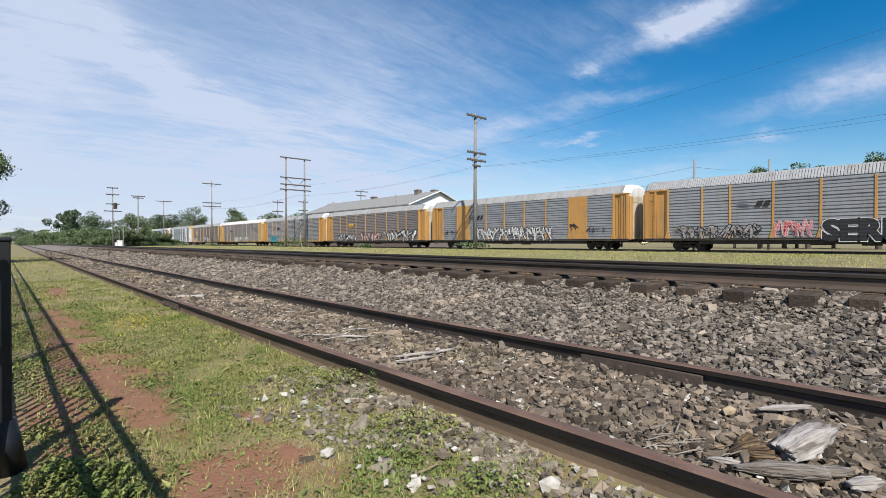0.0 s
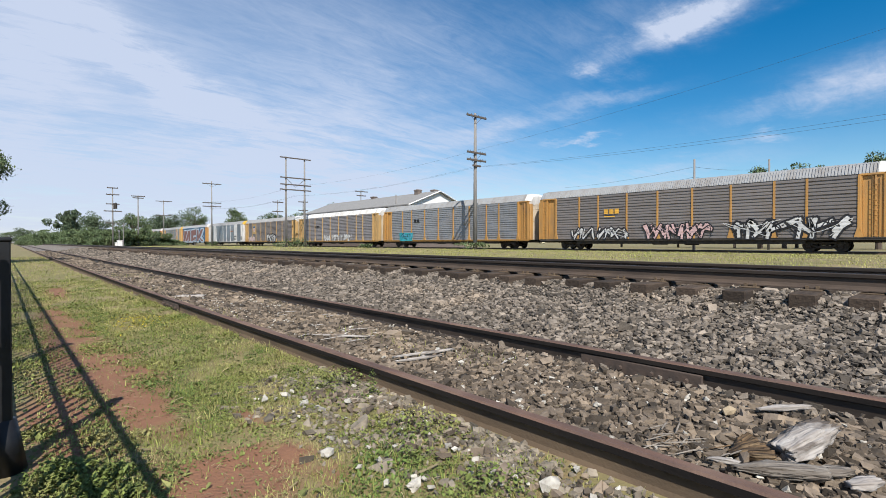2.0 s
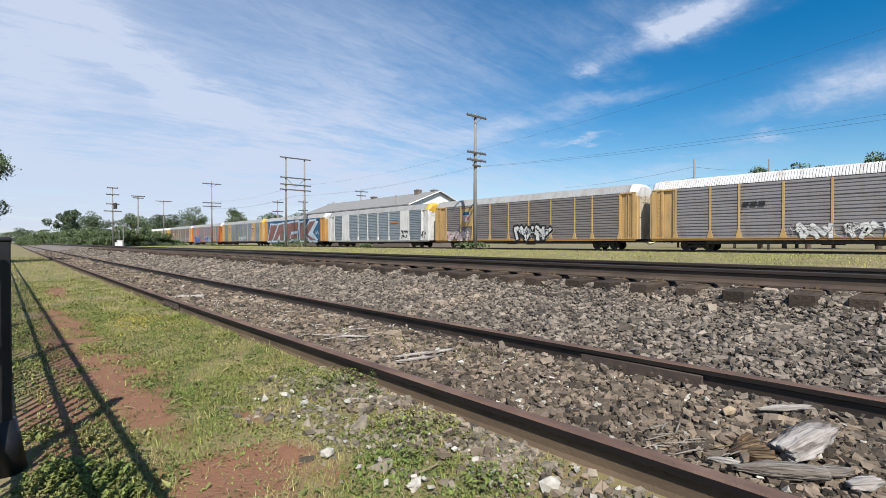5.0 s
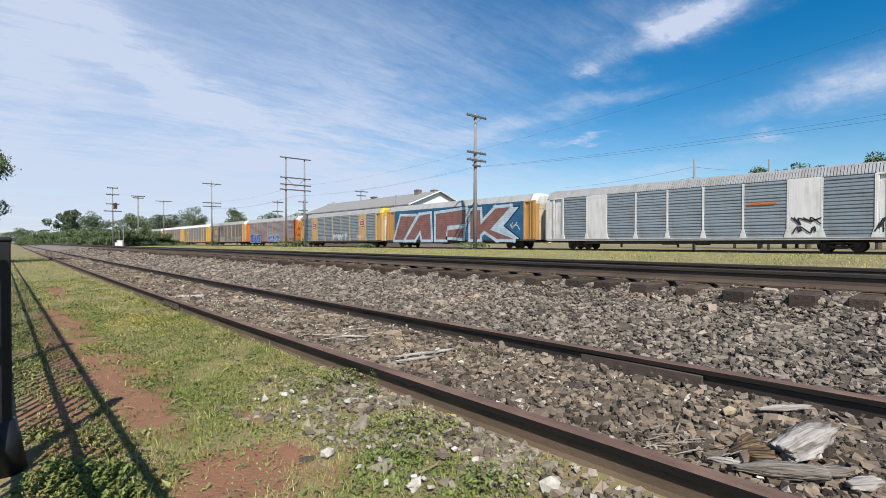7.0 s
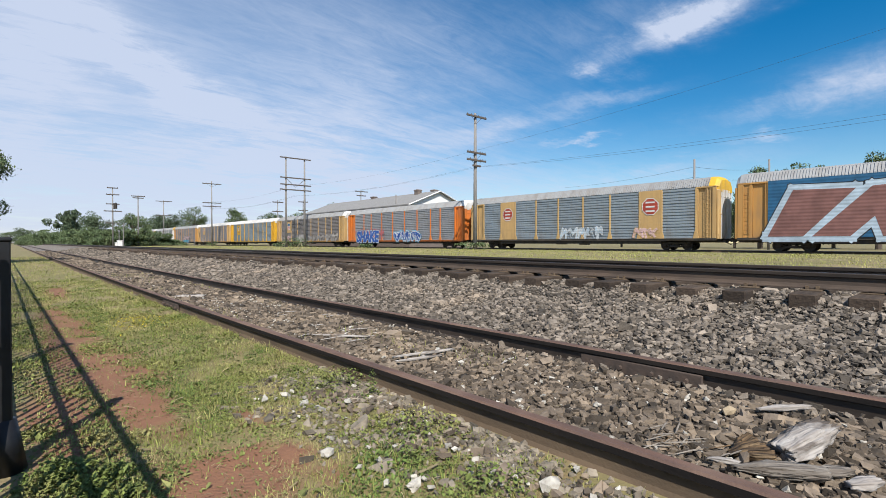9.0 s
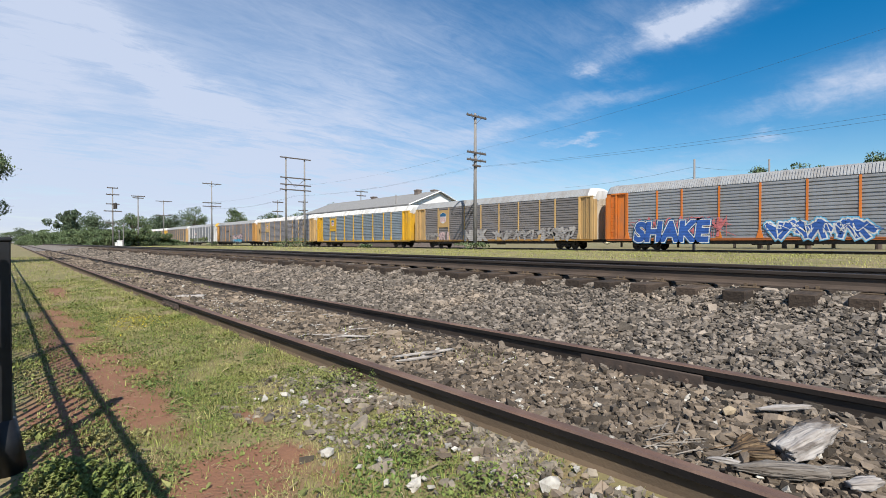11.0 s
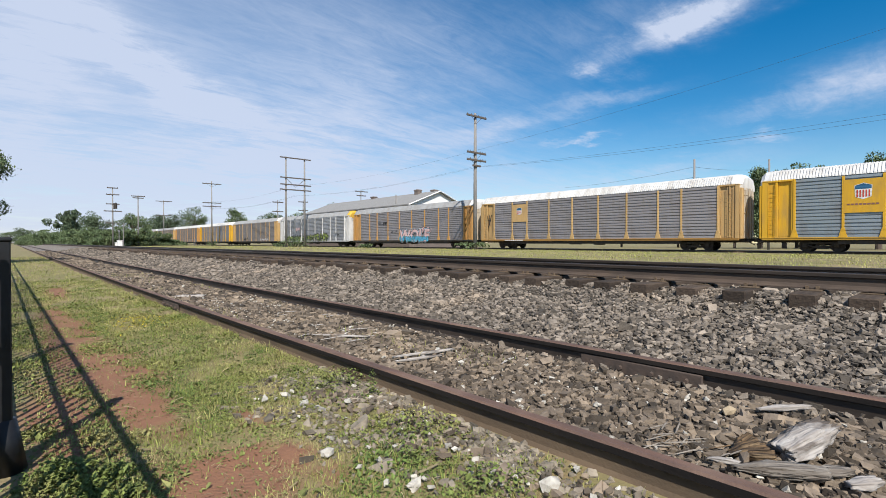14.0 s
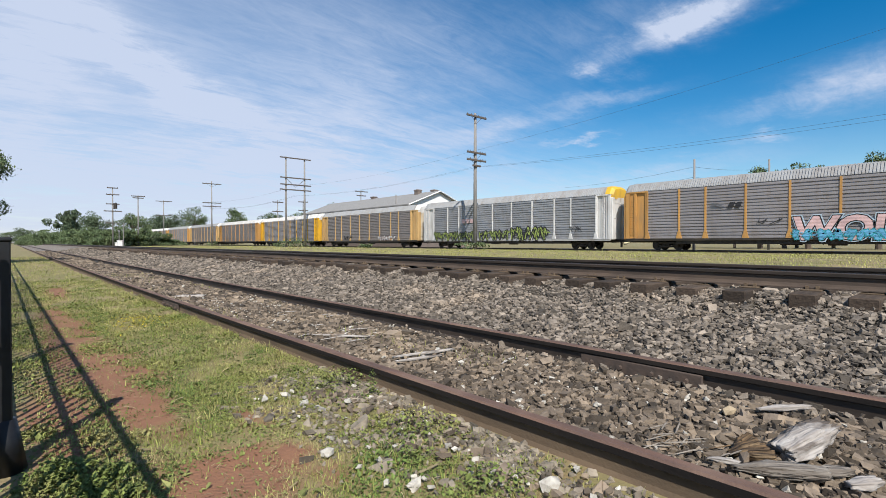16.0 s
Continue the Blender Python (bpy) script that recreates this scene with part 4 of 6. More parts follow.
def bars(car, y0, y1, z0, z1, c, n=1, name="lettering"):
    """Unreadable lettering as plain bars."""
    w = (y0 - y1) / n
    part(name, poly_mesh([[(y0 - i * w, z0), (y0 - (i + 0.78) * w, z0), (y0 - (i + 0.78) * w, z1), (y0 - i * w, z1)] for i in range(n)], spray(*c), 0.004, name), car)


def logo(car, y, z):
    """A railway mark: slanting stripes fading behind two slanted black blocks."""
    para = lambda a, b, lo, hi: [(y - a, z + lo), (y - b, z + lo), (y - b - 0.15, z + hi), (y - a - 0.15, z + hi)]
    part("emblem", poly_mesh([para(0.0, 1.0 - 0.1 * i, 0.10 * i, 0.10 * i + 0.05) for i in range(5)], spray(*SLATE), 0.004, "emblem"), car)
    part("emblem", poly_mesh([para(1.10, 1.20, 0.0, 0.10), para(1.28, 1.66, 0.02, 0.44), para(1.78, 2.15, 0.02, 0.44)], spray(*BLACK), 0.006, "emblem"), car)


def autorack(spec):
    """One closed car carrier, seen from its lit side; its origin is on the rails."""
    car = tagged(new("autorack_car"), spec["label"], "rail car", "train of car carriers")
    panel, post, ends, roof = (paint(*spec[k]) for k in ("panel", "post", "ends", "roof"))
    hood = paint(*spec.get("hood", ("hood_white", (0.78, 0.77, 0.75))))
    sill = paint(*spec.get("sill", ("sill_dark", (0.05, 0.045, 0.04))))
    part("underframe", underframe_mesh(), car)
    part("side_sill", sill_mesh(sill), car)
    part("roof", roof_mesh(roof), car)
    flush = spec.get("flush", {})
    for i, (a, b) in enumerate(zip(BAYS, BAYS[1:])):
        y, w = (a + b) / 2, a - b
        if i in flush:
            part("flush_panel", flat_panel_mesh(w, post), car, m=pose(-SIDE - 0.01, y, 0))
        else:
            part("side_panel", ribbed_panel(w, panel), car, m=pose(-SIDE, y, 0))
    for y in BAYS:
        part("post", post_mesh(post), car, m=pose(-SIDE, y, 0))
    part("far_side", ribbed_panel(LENGTH - 4, panel), car, m=pose(SIDE, 0, 0, 0, 0, 180))
    for end in (-1, 1):
        part("roof_hood", cap_mesh(hood if end < 0 else roof, end), car)
        part("end_frame", end_frame_mesh(ends, end), car)
        part("end_flank", far_flank_mesh(ends, end), car)
        part("ladder", ladder_mesh(ends, end), car)
        part("corner_post", corner_post_mesh(ends, end), car)
        part("end_door", end_door_mesh(paint(*spec.get("door", ("door_cream", (0.60, 0.52, 0.41)))), end), car)
        part("coupler", coupler_mesh(end), car)
        t = part("truck", truck_mesh(), car, m=pose(0, end * (HALF - 3.4), 0))
        for a in (-0.89, 0.89):
            part("wheelset", wheelset_mesh(), t, m=pose(0, a, 0))
    return car


def spec(label, panel, post, roof, **more):
    names = {SILVER: "silver", BROWNGREY: "brown_grey", MAUVE: "mauve_grey", BLUEGREY: "blue_grey", GALV: "galvanised", WHITE: "white",
             YELLOW: "yellow", TAN: "tan", GOLD: "gold", ORANGE: "orange"}
    d = dict(label=label, panel=("panel_" + names[panel], panel), post=("post_" + names[post], post), ends=("ends_" + names[post], post), roof=("roof_" + names[roof], roof))
    if post in (GOLD, ORANGE, WHITE):
        d["door"] = ("door_" + names[post], post)
    d.update(more)
    return d


YSILL = dict(sill=("sill_yellow", (0.42, 0.22, 0.05)))
WSILL = dict(sill=("sill_grey", (0.45, 0.45, 0.45)))
YHOOD = dict(hood=("hood_gold", (0.75, 0.45, 0.03)))
SPECS = [
    spec("silver slatted car carrier with yellow posts and graffiti", SILVER, YELLOW, GALV),
    spec("silver car carrier with flush yellow panels and large graffiti", SILVER, YELLOW, GALV, flush=(1, 7)),
    spec("brown-grey car carrier with yellow posts and black graffiti", BROWNGREY, YELLOW, GALV),
    spec("silver car carrier with yellow sill and teal graffiti", SILVER, YELLOW, GALV, **YSILL),
    spec("mauve-grey car carrier with white roof and chalky graffiti", MAUVE, TAN, WHITE, **YSILL),
    spec("dirty brown-grey car carrier with tan posts and shield emblem", BROWNGREY, TAN, GALV, **YSILL),
    spec("whitish car carrier with blue-grey slats and small tags", BLUEGREY, WHITE, GALV, flush=(1, 7), hood=("hood_gold", (0.75, 0.45, 0.03)), **WSILL),
    spec("car carrier covered by blue and maroon painted letters", SILVER, YELLOW, GALV),
    spec("silver car carrier with flush tan panels and red emblems", BLUEGREY, TAN, GALV, flush=(1, 7), door=("door_white", WHITE), **YHOOD),
    spec("silver car carrier with orange posts and blue graffiti", SILVER, ORANGE, GALV, sill=("sill_orange", (0.5, 0.14, 0.03))),
    spec("dirty mauve-grey car carrier with tan posts and pale graffiti", BROWNGREY, TAN, GALV, **YSILL),
    spec("blue-grey car carrier with bright yellow ends and white roof", BLUEGREY, GOLD, WHITE, sill=("sill_gold", (0.55, 0.31, 0.03))),
    spec("mauve-grey car carrier with tan posts and white roof", MAUVE, TAN, WHITE, **YSILL),
    spec("grey car carrier with yellow posts and white-blue graffiti", MAUVE, YELLOW, GALV),
    spec("silver car carrier with white posts and green graffiti", SILVER, WHITE, GALV, **WSILL, **YHOOD),
    spec("brown-grey car carrier with tan posts and pale roof", BROWNGREY, TAN, GALV),
    spec("mauve-grey car carrier with yellow ends and white roof", MAUVE, GOLD, WHITE),
    spec("brown-grey car carrier with yellow ends and pale roof", BROWNGREY, YELLOW, WHITE),
    spec("brown-grey car carrier with tan posts and pale roof", BROWNGREY, TAN, GALV),
    spec("silver car carrier with yellow posts", SILVER, YELLOW, GALV),
    spec("mauve-grey car carrier with yellow ends and white roof", MAUVE, YELLOW, WHITE),
    spec("brown-grey car carrier with tan posts and pale roof", BROWNGREY, TAN, GALV),
    spec("silver car carrier with yellow posts", SILVER, YELLOW, WHITE),
]
CARS = [autorack(s) for s in SPECS]


def decorate():
    H = HALF
    c = CARS[0]
    logo(c, H - 7.2, 3.3)
    throwup(c, 1, H - 2.9, H - 8.8, 1.0, 1.95, 7, MUTED, BLACK, None, 0.16, 0.06)
    scrawl(c, 61, H - 6.4, H - 8.9, 1.1, 1.6, 4, BLACK, 0.05)
    throwup(c, 2, H - 9.8, H - 11.9, 1.1, 2.2, 4, PINK, ROSE, None, 0.10, 0.04)
    piece(c, "SERIA", H - 12.6, H - 17.4, 0.84, 1.85, ((CHALK, 0.17), (BLACK, 0.12)))
    c = CARS[1]
    logo(c, H - 6.9, 3.35)
    throwup(c, 5, H - 8.2, H - 18.8, 1.0, 2.3, 10, CHALK, BLACK, MUTED, 0.20, 0.07)
    scrawl(c, 6, H - 2.4, H - 4.6, 1.6, 2.1, 4, BLACK)
    scrawl(c, 7, H - 20.8, H - 22.2, 1.9, 2.5, 2, BLACK, 0.08)
    scrawl(c, 8, H - 22.8, H - 24.8, 1.6, 2.1, 4, BLACK)
    c = CARS[2]
    bars(c, H - 7.4, H - 9.0, 3.3, 3.75, AMBER, 3, "emblem")
    bars(c, H - 7.4, H - 8.8, 3.0, 3.1, AMBER, 1)
    throwup(c, 9, H - 3.8, H - 9.6, 1.0, 2.0, 5, CHALK, BLACK, BLACK, 0.15, 0.12)
    throwup(c, 10, H - 11.4, H - 16.6, 1.0, 2.2, 5, ROSE, BLACK, None, 0.2, 0.1)
    throwup(c, 11, H - 18.2, H - 25.0, 1.0, 2.3, 5, CHALK, BLACK, BLACK, 0.24, 0.14)
    c = CARS[3]
    bars(c, H - 7.4, H - 8.6, 3.4, 3.8, BLACK, 2, "emblem")
    part("graffiti", poly_mesh([[(H - 4.1, 0.86), (H - 7.0, 0.86), (H - 7.1, 2.0), (H - 4.0, 2.05)]], spray(*TEAL), 0.01), c)
    scrawl(c, 12, H - 4.2, H - 6.9, 1.0, 1.95, 4, BLACK, 0.06)
    scrawl(c, 13, H - 4.3, H - 7.0, 1.0, 1.9, 3, SKY, 0.07)
    c = CARS[4]
    bars(c, H - 7.0, H - 8.6, 3.35, 3.7, BLACK, 3, "emblem")
    throwup(c, 14, H - 10.0, H - 15.4, 1.0, 1.95, 5, CHALK, MUTED, None, 0.26, 0.02)
    throwup(c, 15, H - 16.4, H - 19.4, 1.0, 2.0, 3, CHALK, MUTED, None, 0.26, 0.02)
    c = CARS[5]
    part("emblem_board", poly_mesh([[(BAYS[1], 2.6), (BAYS[2], 2.6), (BAYS[2], 4.8), (BAYS[1], 4.8)]], paint("post_tan", TAN), -0.004, "emblem_board"), c)
    shield(c, (BAYS[1] + BAYS[2]) / 2, 3.8, 1.0)
    throwup(c, 16, H - 2.3, H - 6.0, 1.0, 1.9, 5, ROSE, CHALK, None, 0.26, 0.05)
    throwup(c, 17, H - 13.4, H - 18.0, 1.0, 2.3, 4, CHALK, BLACK, BLACK, 0.34, 0.12)
    c = CARS[6]
    scrawl(c, 18, BAYS[7] - 0.1, BAYS[8] + 0.1, 1.9, 2.4, 3, BLACK, 0.09)
    scrawl(c, 19, BAYS[7] - 0.2, BAYS[8] + 0.1, 1.3, 1.75, 3, BLACK, 0.09)
    scrawl(c, 20, BAYS[9], BAYS[9] - 1.2, 1.3, 2.2, 3, BLACK, 0.08)
    bars(c, BAYS[6] - 0.3, BAYS[7] + 0.2, 3.42, 3.62, ("rust_orange", (0.45, 0.16, 0.06)), 1, "rust_patch")
    mural(CARS[7])
    c = CARS[8]
    for i, s in ((1, 0.95), (7, 1.0)):
        y = (BAYS[i] + BAYS[i + 1]) / 2
        part("emblem", poly_mesh([[(y + s * 0.8 * math.cos(a), 3.75 + s * 0.8 * math.sin(a)) for a in [math.pi / 8 + k * math.pi / 4 for k in range(8)]]], spray(*CHALK), 0.006, "emblem"), c)
        part("emblem", poly_mesh([[(y + s * 0.72 * math.cos(a), 3.75 + s * 0.72 * math.sin(a)) for a in [math.pi / 8 + k * math.pi / 4 for k in range(8)]]], spray("brick_red", (0.36, 0.055, 0.035)), 0.010, "emblem"), c)
        part("emblem", poly_mesh([[(y + s * 0.40, 3.75 + s * z0), (y - s * 0.40, 3.75 + s * z0), (y - s * 0.40, 3.75 + s * (z0 + 0.14)), (y + s * 0.40, 3.75 + s * (z0 + 0.14))] for z0 in (-0.45, -0.08, 0.3)], spray(*CHALK), 0.014, "emblem"), c)
    throwup(c, 22, H - 12.8, H - 17.4, 1.05, 2.1, 5, PALE, CHALK, None, 0.12, 0.05)
    throwup(c, 23, H - 20.5, H - 22.4, 1.1, 1.9, 3, ROSE, TAN_SPRAY, None, 0.2, 0.05)
    c = CARS[9]
    throwup(c, 24, H - 2.5, H - 10.4, 1.1, 2.75, 7, PINK, PINK, None, 0.14, 0.02)
    piece(c, "SHAKE", H - 2.8, H - 8.9, 0.80, 2.25, ((NAVY, 0.27), (CHALK, 0.20), (BLUE, 0.125)), 0.12)
    throwup(c, 25, H - 13.0, H - 18.6, 1.0, 2.1, 5, BLUE, CHALK, SKY, 0.3, 0.1)
    c = CARS[10]
    part("emblem_board", poly_mesh([[(BAYS[1], 2.6), (BAYS[2], 2.6), (BAYS[2], 4.8), (BAYS[1], 4.8)]], paint("post_tan", TAN), -0.004, "emblem_board"), c)
    shield(c, (BAYS[1] + BAYS[2]) / 2, 3.8, 1.0)
    word(c, "BUILDING AMERICA", H - 7.3, H - 11.7, 4.12, 0.38, BLACK, 0.004, 0.0, 0.0, "lettering")
    throwup(c, 26, H - 2.4, H - 4.6, 1.0, 1.9, 3, FAINT, MUTED, None, 0.12, 0.03)
    throwup(c, 27, H - 4.9, H - 6.7, 1.0, 2.0, 3, ROSE, MUTED, None, 0.2, 0.04)
    piece(c, "NESK", H - 9.8, H - 13.5, 0.98, 1.55, ((MUTED, 0.16), (FAINT, 0.11)))
    throwup(c, 29, H - 14.6, H - 20.0, 1.0, 2.0, 5, FAINT, MUTED, None, 0.24, 0.03)
    throwup(c, 30, H - 21.0, H - 25.0, 1.0, 2.1, 4, FAINT, MUTED, None, 0.34, 0.03)
    c = CARS[11]
    part("emblem_board", poly_mesh([[(BAYS[1], 2.6), (BAYS[2], 2.6), (BAYS[2], 4.8), (BAYS[1], 4.8)]], paint("post_gold", GOLD), -0.004, "emblem_board"), c)
    shield(c, (BAYS[1] + BAYS[2]) / 2, 4.0, 0.75)
    bars(c, BAYS[1] - 0.2, BAYS[2] + 0.2, 3.1, 3.2, MAROON, 8)
    c = CARS[12]
    part("emblem_board", poly_mesh([[(BAYS[1], 2.9), (BAYS[2], 2.9), (BAYS[2], 4.8), (BAYS[1], 4.8)]], paint("post_tan", TAN), -0.004, "emblem_board"), c)
    shield(c, (BAYS[1] + BAYS[2]) / 2, 4.05, 0.6)
    scrawl(c, 31, H - 0.8, H - 1.8, 2.4, 3.8, 2, BLACK, 0.08)
    bars(c, BAYS[1] + 1.0, BAYS[1] - 1.6, 0.84, 0.95, CHALK, 9)
    c = CARS[13]
    logo(c, H - 7.1, 3.3)
    piece(c, "WOLF", H - 12.7, H - 19.2, 0.88, 2.2, ((PALE, 0.20), (BLACK, 0.14), (ROSE, 0.08)), 0.12)
    throwup(c, 33, H - 12.6, H - 18.8, 0.90, 1.45, 7, SKY, TEAL, None, 0.20, 0.05, 0.05)
    throwup(c, 44, H - 17.2, H - 19.6, 2.1, 2.6, 2, ROSE, BLACK, None, 0.30, 0.06)
    scrawl(c, 35, H - 10.4, H - 11.8, 2.0, 2.4, 2, BLACK, 0.06)
    c = CARS[14]
    throwup(c, 36, H - 2.2, H - 9.6, 0.95, 1.95, 9, LIME, BLACK, BLACK, 0.10, 0.10)
    throwup(c, 37, H - 10.4, H - 14.6, 0.95, 2.0, 5, LIME, BLACK, None, 0.12, 0.10)
    throwup(c, 38, H - 15.2, H - 20.4, 0.95, 2.3, 5, LIME, BLACK, BLACK, 0.14, 0.12)
    scrawl(c, 39, H - 22.6, H - 24.4, 1.7, 2.3, 3, BLACK, 0.06)
    bars(c, H - 7.4, H - 9.4, 3.0, 3.5, ROSE, 3, "emblem")
    c = CARS[15]
    scrawl(c, 40, H - 8.0, H - 10.0, 1.1, 1.8, 3, BLACK, 0.1)
    throwup(c, 41, H - 18.0, H - 22.0, 1.0, 1.6, 4, CHALK, MAROON, None, 0.16, 0.03)


TAN_SPRAY = ("tan_spray", (0.52, 0.36, 0.18))


def mural(car):
    """A whole side painted blue with slanting maroon capitals edged in pale grey."""
    y0, y1 = BAYS[0] - 0.02, BAYS[9] + 0.02
    L = 23.24
    P = lambda pts: [(y0 - a * L, PANEL_LOW + b * (PANEL_TOP - PANEL_LOW)) for a, b in pts]
    part("graffiti", poly_mesh([P([(0, 0), ((y0 - y1) / L, 0), ((y0 - y1) / L, 1.0), (0, 1.0)])], spray(*NAVY), 0.022), car, "blue painted ground")
    dark = [[(-0.014, -0.018), (0.092, -0.021), (0.214, 0.784), (0.066, 0.816)],
            [(0.114, -0.022), (0.249, 0.801), (0.344, 0.837), (0.352, -0.029), (0.272, -0.027), (0.255, 0.331), (0.203, -0.024)],
            [(0.394, -0.03), (0.394, 0.819), (0.636, 0.89), (0.627, 0.464), (0.491, 0.433), (0.486, 0.308), (0.476, -0.033)],
            [(0.491, 0.093), (0.491, 0.294), (0.618, 0.346), (0.614, 0.059)],
            [(0.669, -0.038), (0.669, 0.829), (0.738, 0.848), (0.742, 0.426), (0.843, 0.859), (0.939, 0.869), (0.808, 0.278), (0.958, -0.047), (0.853, -0.044), (0.769, 0.251), (0.738, 0.142), (0.738, -0.04)]]
    shapes = [P([(min(0.995, max(0.0, a)), min(0.93, max(0.02, b))) for a, b in q]) for q in dark]
    part("graffiti", strokes_mesh([q + q[:1] for q in shapes], 0.86, spray(*BLACK), 0.026), car, "black letter shadow")
    part("graffiti", strokes_mesh([q + q[:1] for q in shapes], 0.74, spray(*PALE), 0.034), car, "pale letter edges")
    wing = P([(min(0.995, a), min(0.95, max(0.02, b))) for a, b in [(0.799, 0.279), (0.909, 0.872), (0.99, 0.856), (0.895, 0.369), (0.993, -0.037), (0.925, -0.036)]])
    part("graffiti", strokes_mesh([wing + wing[:1]], 0.3, spray(*BLACK), 0.030), car)
    part("graffiti", poly_mesh([wing], spray(*PALE), 0.039), car, "pale letter edges")
    part("graffiti", poly_mesh(shapes, spray(*MAROON), 0.044), car, "maroon letters")
    scrawl(car, 21, y1 + 2.0, y1 + 0.5, 2.0, 2.9, 3, CHALK, 0.07)


decorate()


# ---- poles and wires ----
def pole_mesh(h, r):
    bm = bmesh.new()
    add_rod(bm, (0, 0, -0.2), (0, 0, h), r, r * 0.62, 12)
    return bm_mesh("pole_shaft", bm, M_POLE, True)


def arm_mesh(w, pins):
    bm = bmesh.new()
    add_box(bm, -w / 2, w / 2, -0.07, 0.07, -0.10, 0.10, 0.01)
    return bm_mesh("crossarm", bm, M_ARM)


def utility_pole(x, y, z, h, arms, label, r=0.19, braces=True):
    root = tagged(new("utility_pole"), label, "utility pole", "poles along the tracks")
    root.matrix_basis = pose(x, y, z)
    part("pole_shaft", pole_mesh(h, r), root)
    bm = bmesh.new()
    add_rod(bm, (0, 0, 0), (0, 0, 0.16), 0.045, 0.03, 6)
    ins = bm_mesh("insulator", bm, M_INSUL)
    for az, w, n in arms:
        a = part("crossarm", arm_mesh(w, n), root, m=pose(0, -r, az))
        for i in range(n):
            px = -w / 2 + 0.12 + (w - 0.24) * i / max(1, n - 1)
            if abs(px) > 0.2:
                part("insulator", ins, a, m=pose(px, 0, 0.07))
        if braces and w > 2:
            bm = bmesh.new()
            add_rod(bm, (-w * 0.27, 0, -0.05), (0, 0.05, -0.75), 0.018, seg=5)
            add_rod(bm, (w * 0.27, 0, -0.05), (0, 0.05, -0.75), 0.018, seg=5)
            part("brace", bm_mesh("brace", bm, M_ARM), a)
    return root


def wire(a, b, sag, r=0.007, label="thin dark overhead wire"):
    cu = bpy.data.curves.new("overhead_wire", "CURVE")
    cu.dimensions, cu.bevel_depth, cu.bevel_resolution = "3D", r, 0
    sp = cu.splines.new("POLY")
    n = 17
    sp.points.add(n - 1)
    a, b = Vector(a), Vector(b)
    for i in range(n):
        t = i / (n - 1)
        p = a.lerp(b, t)
        sp.points[i].co = (p.x, p.y, p.z - 4 * sag * t * (1 - t), 1)
    cu.materials.append(M_WIRE)
    tagged(new("overhead_wire", cu), label, "wire", "overhead wires")


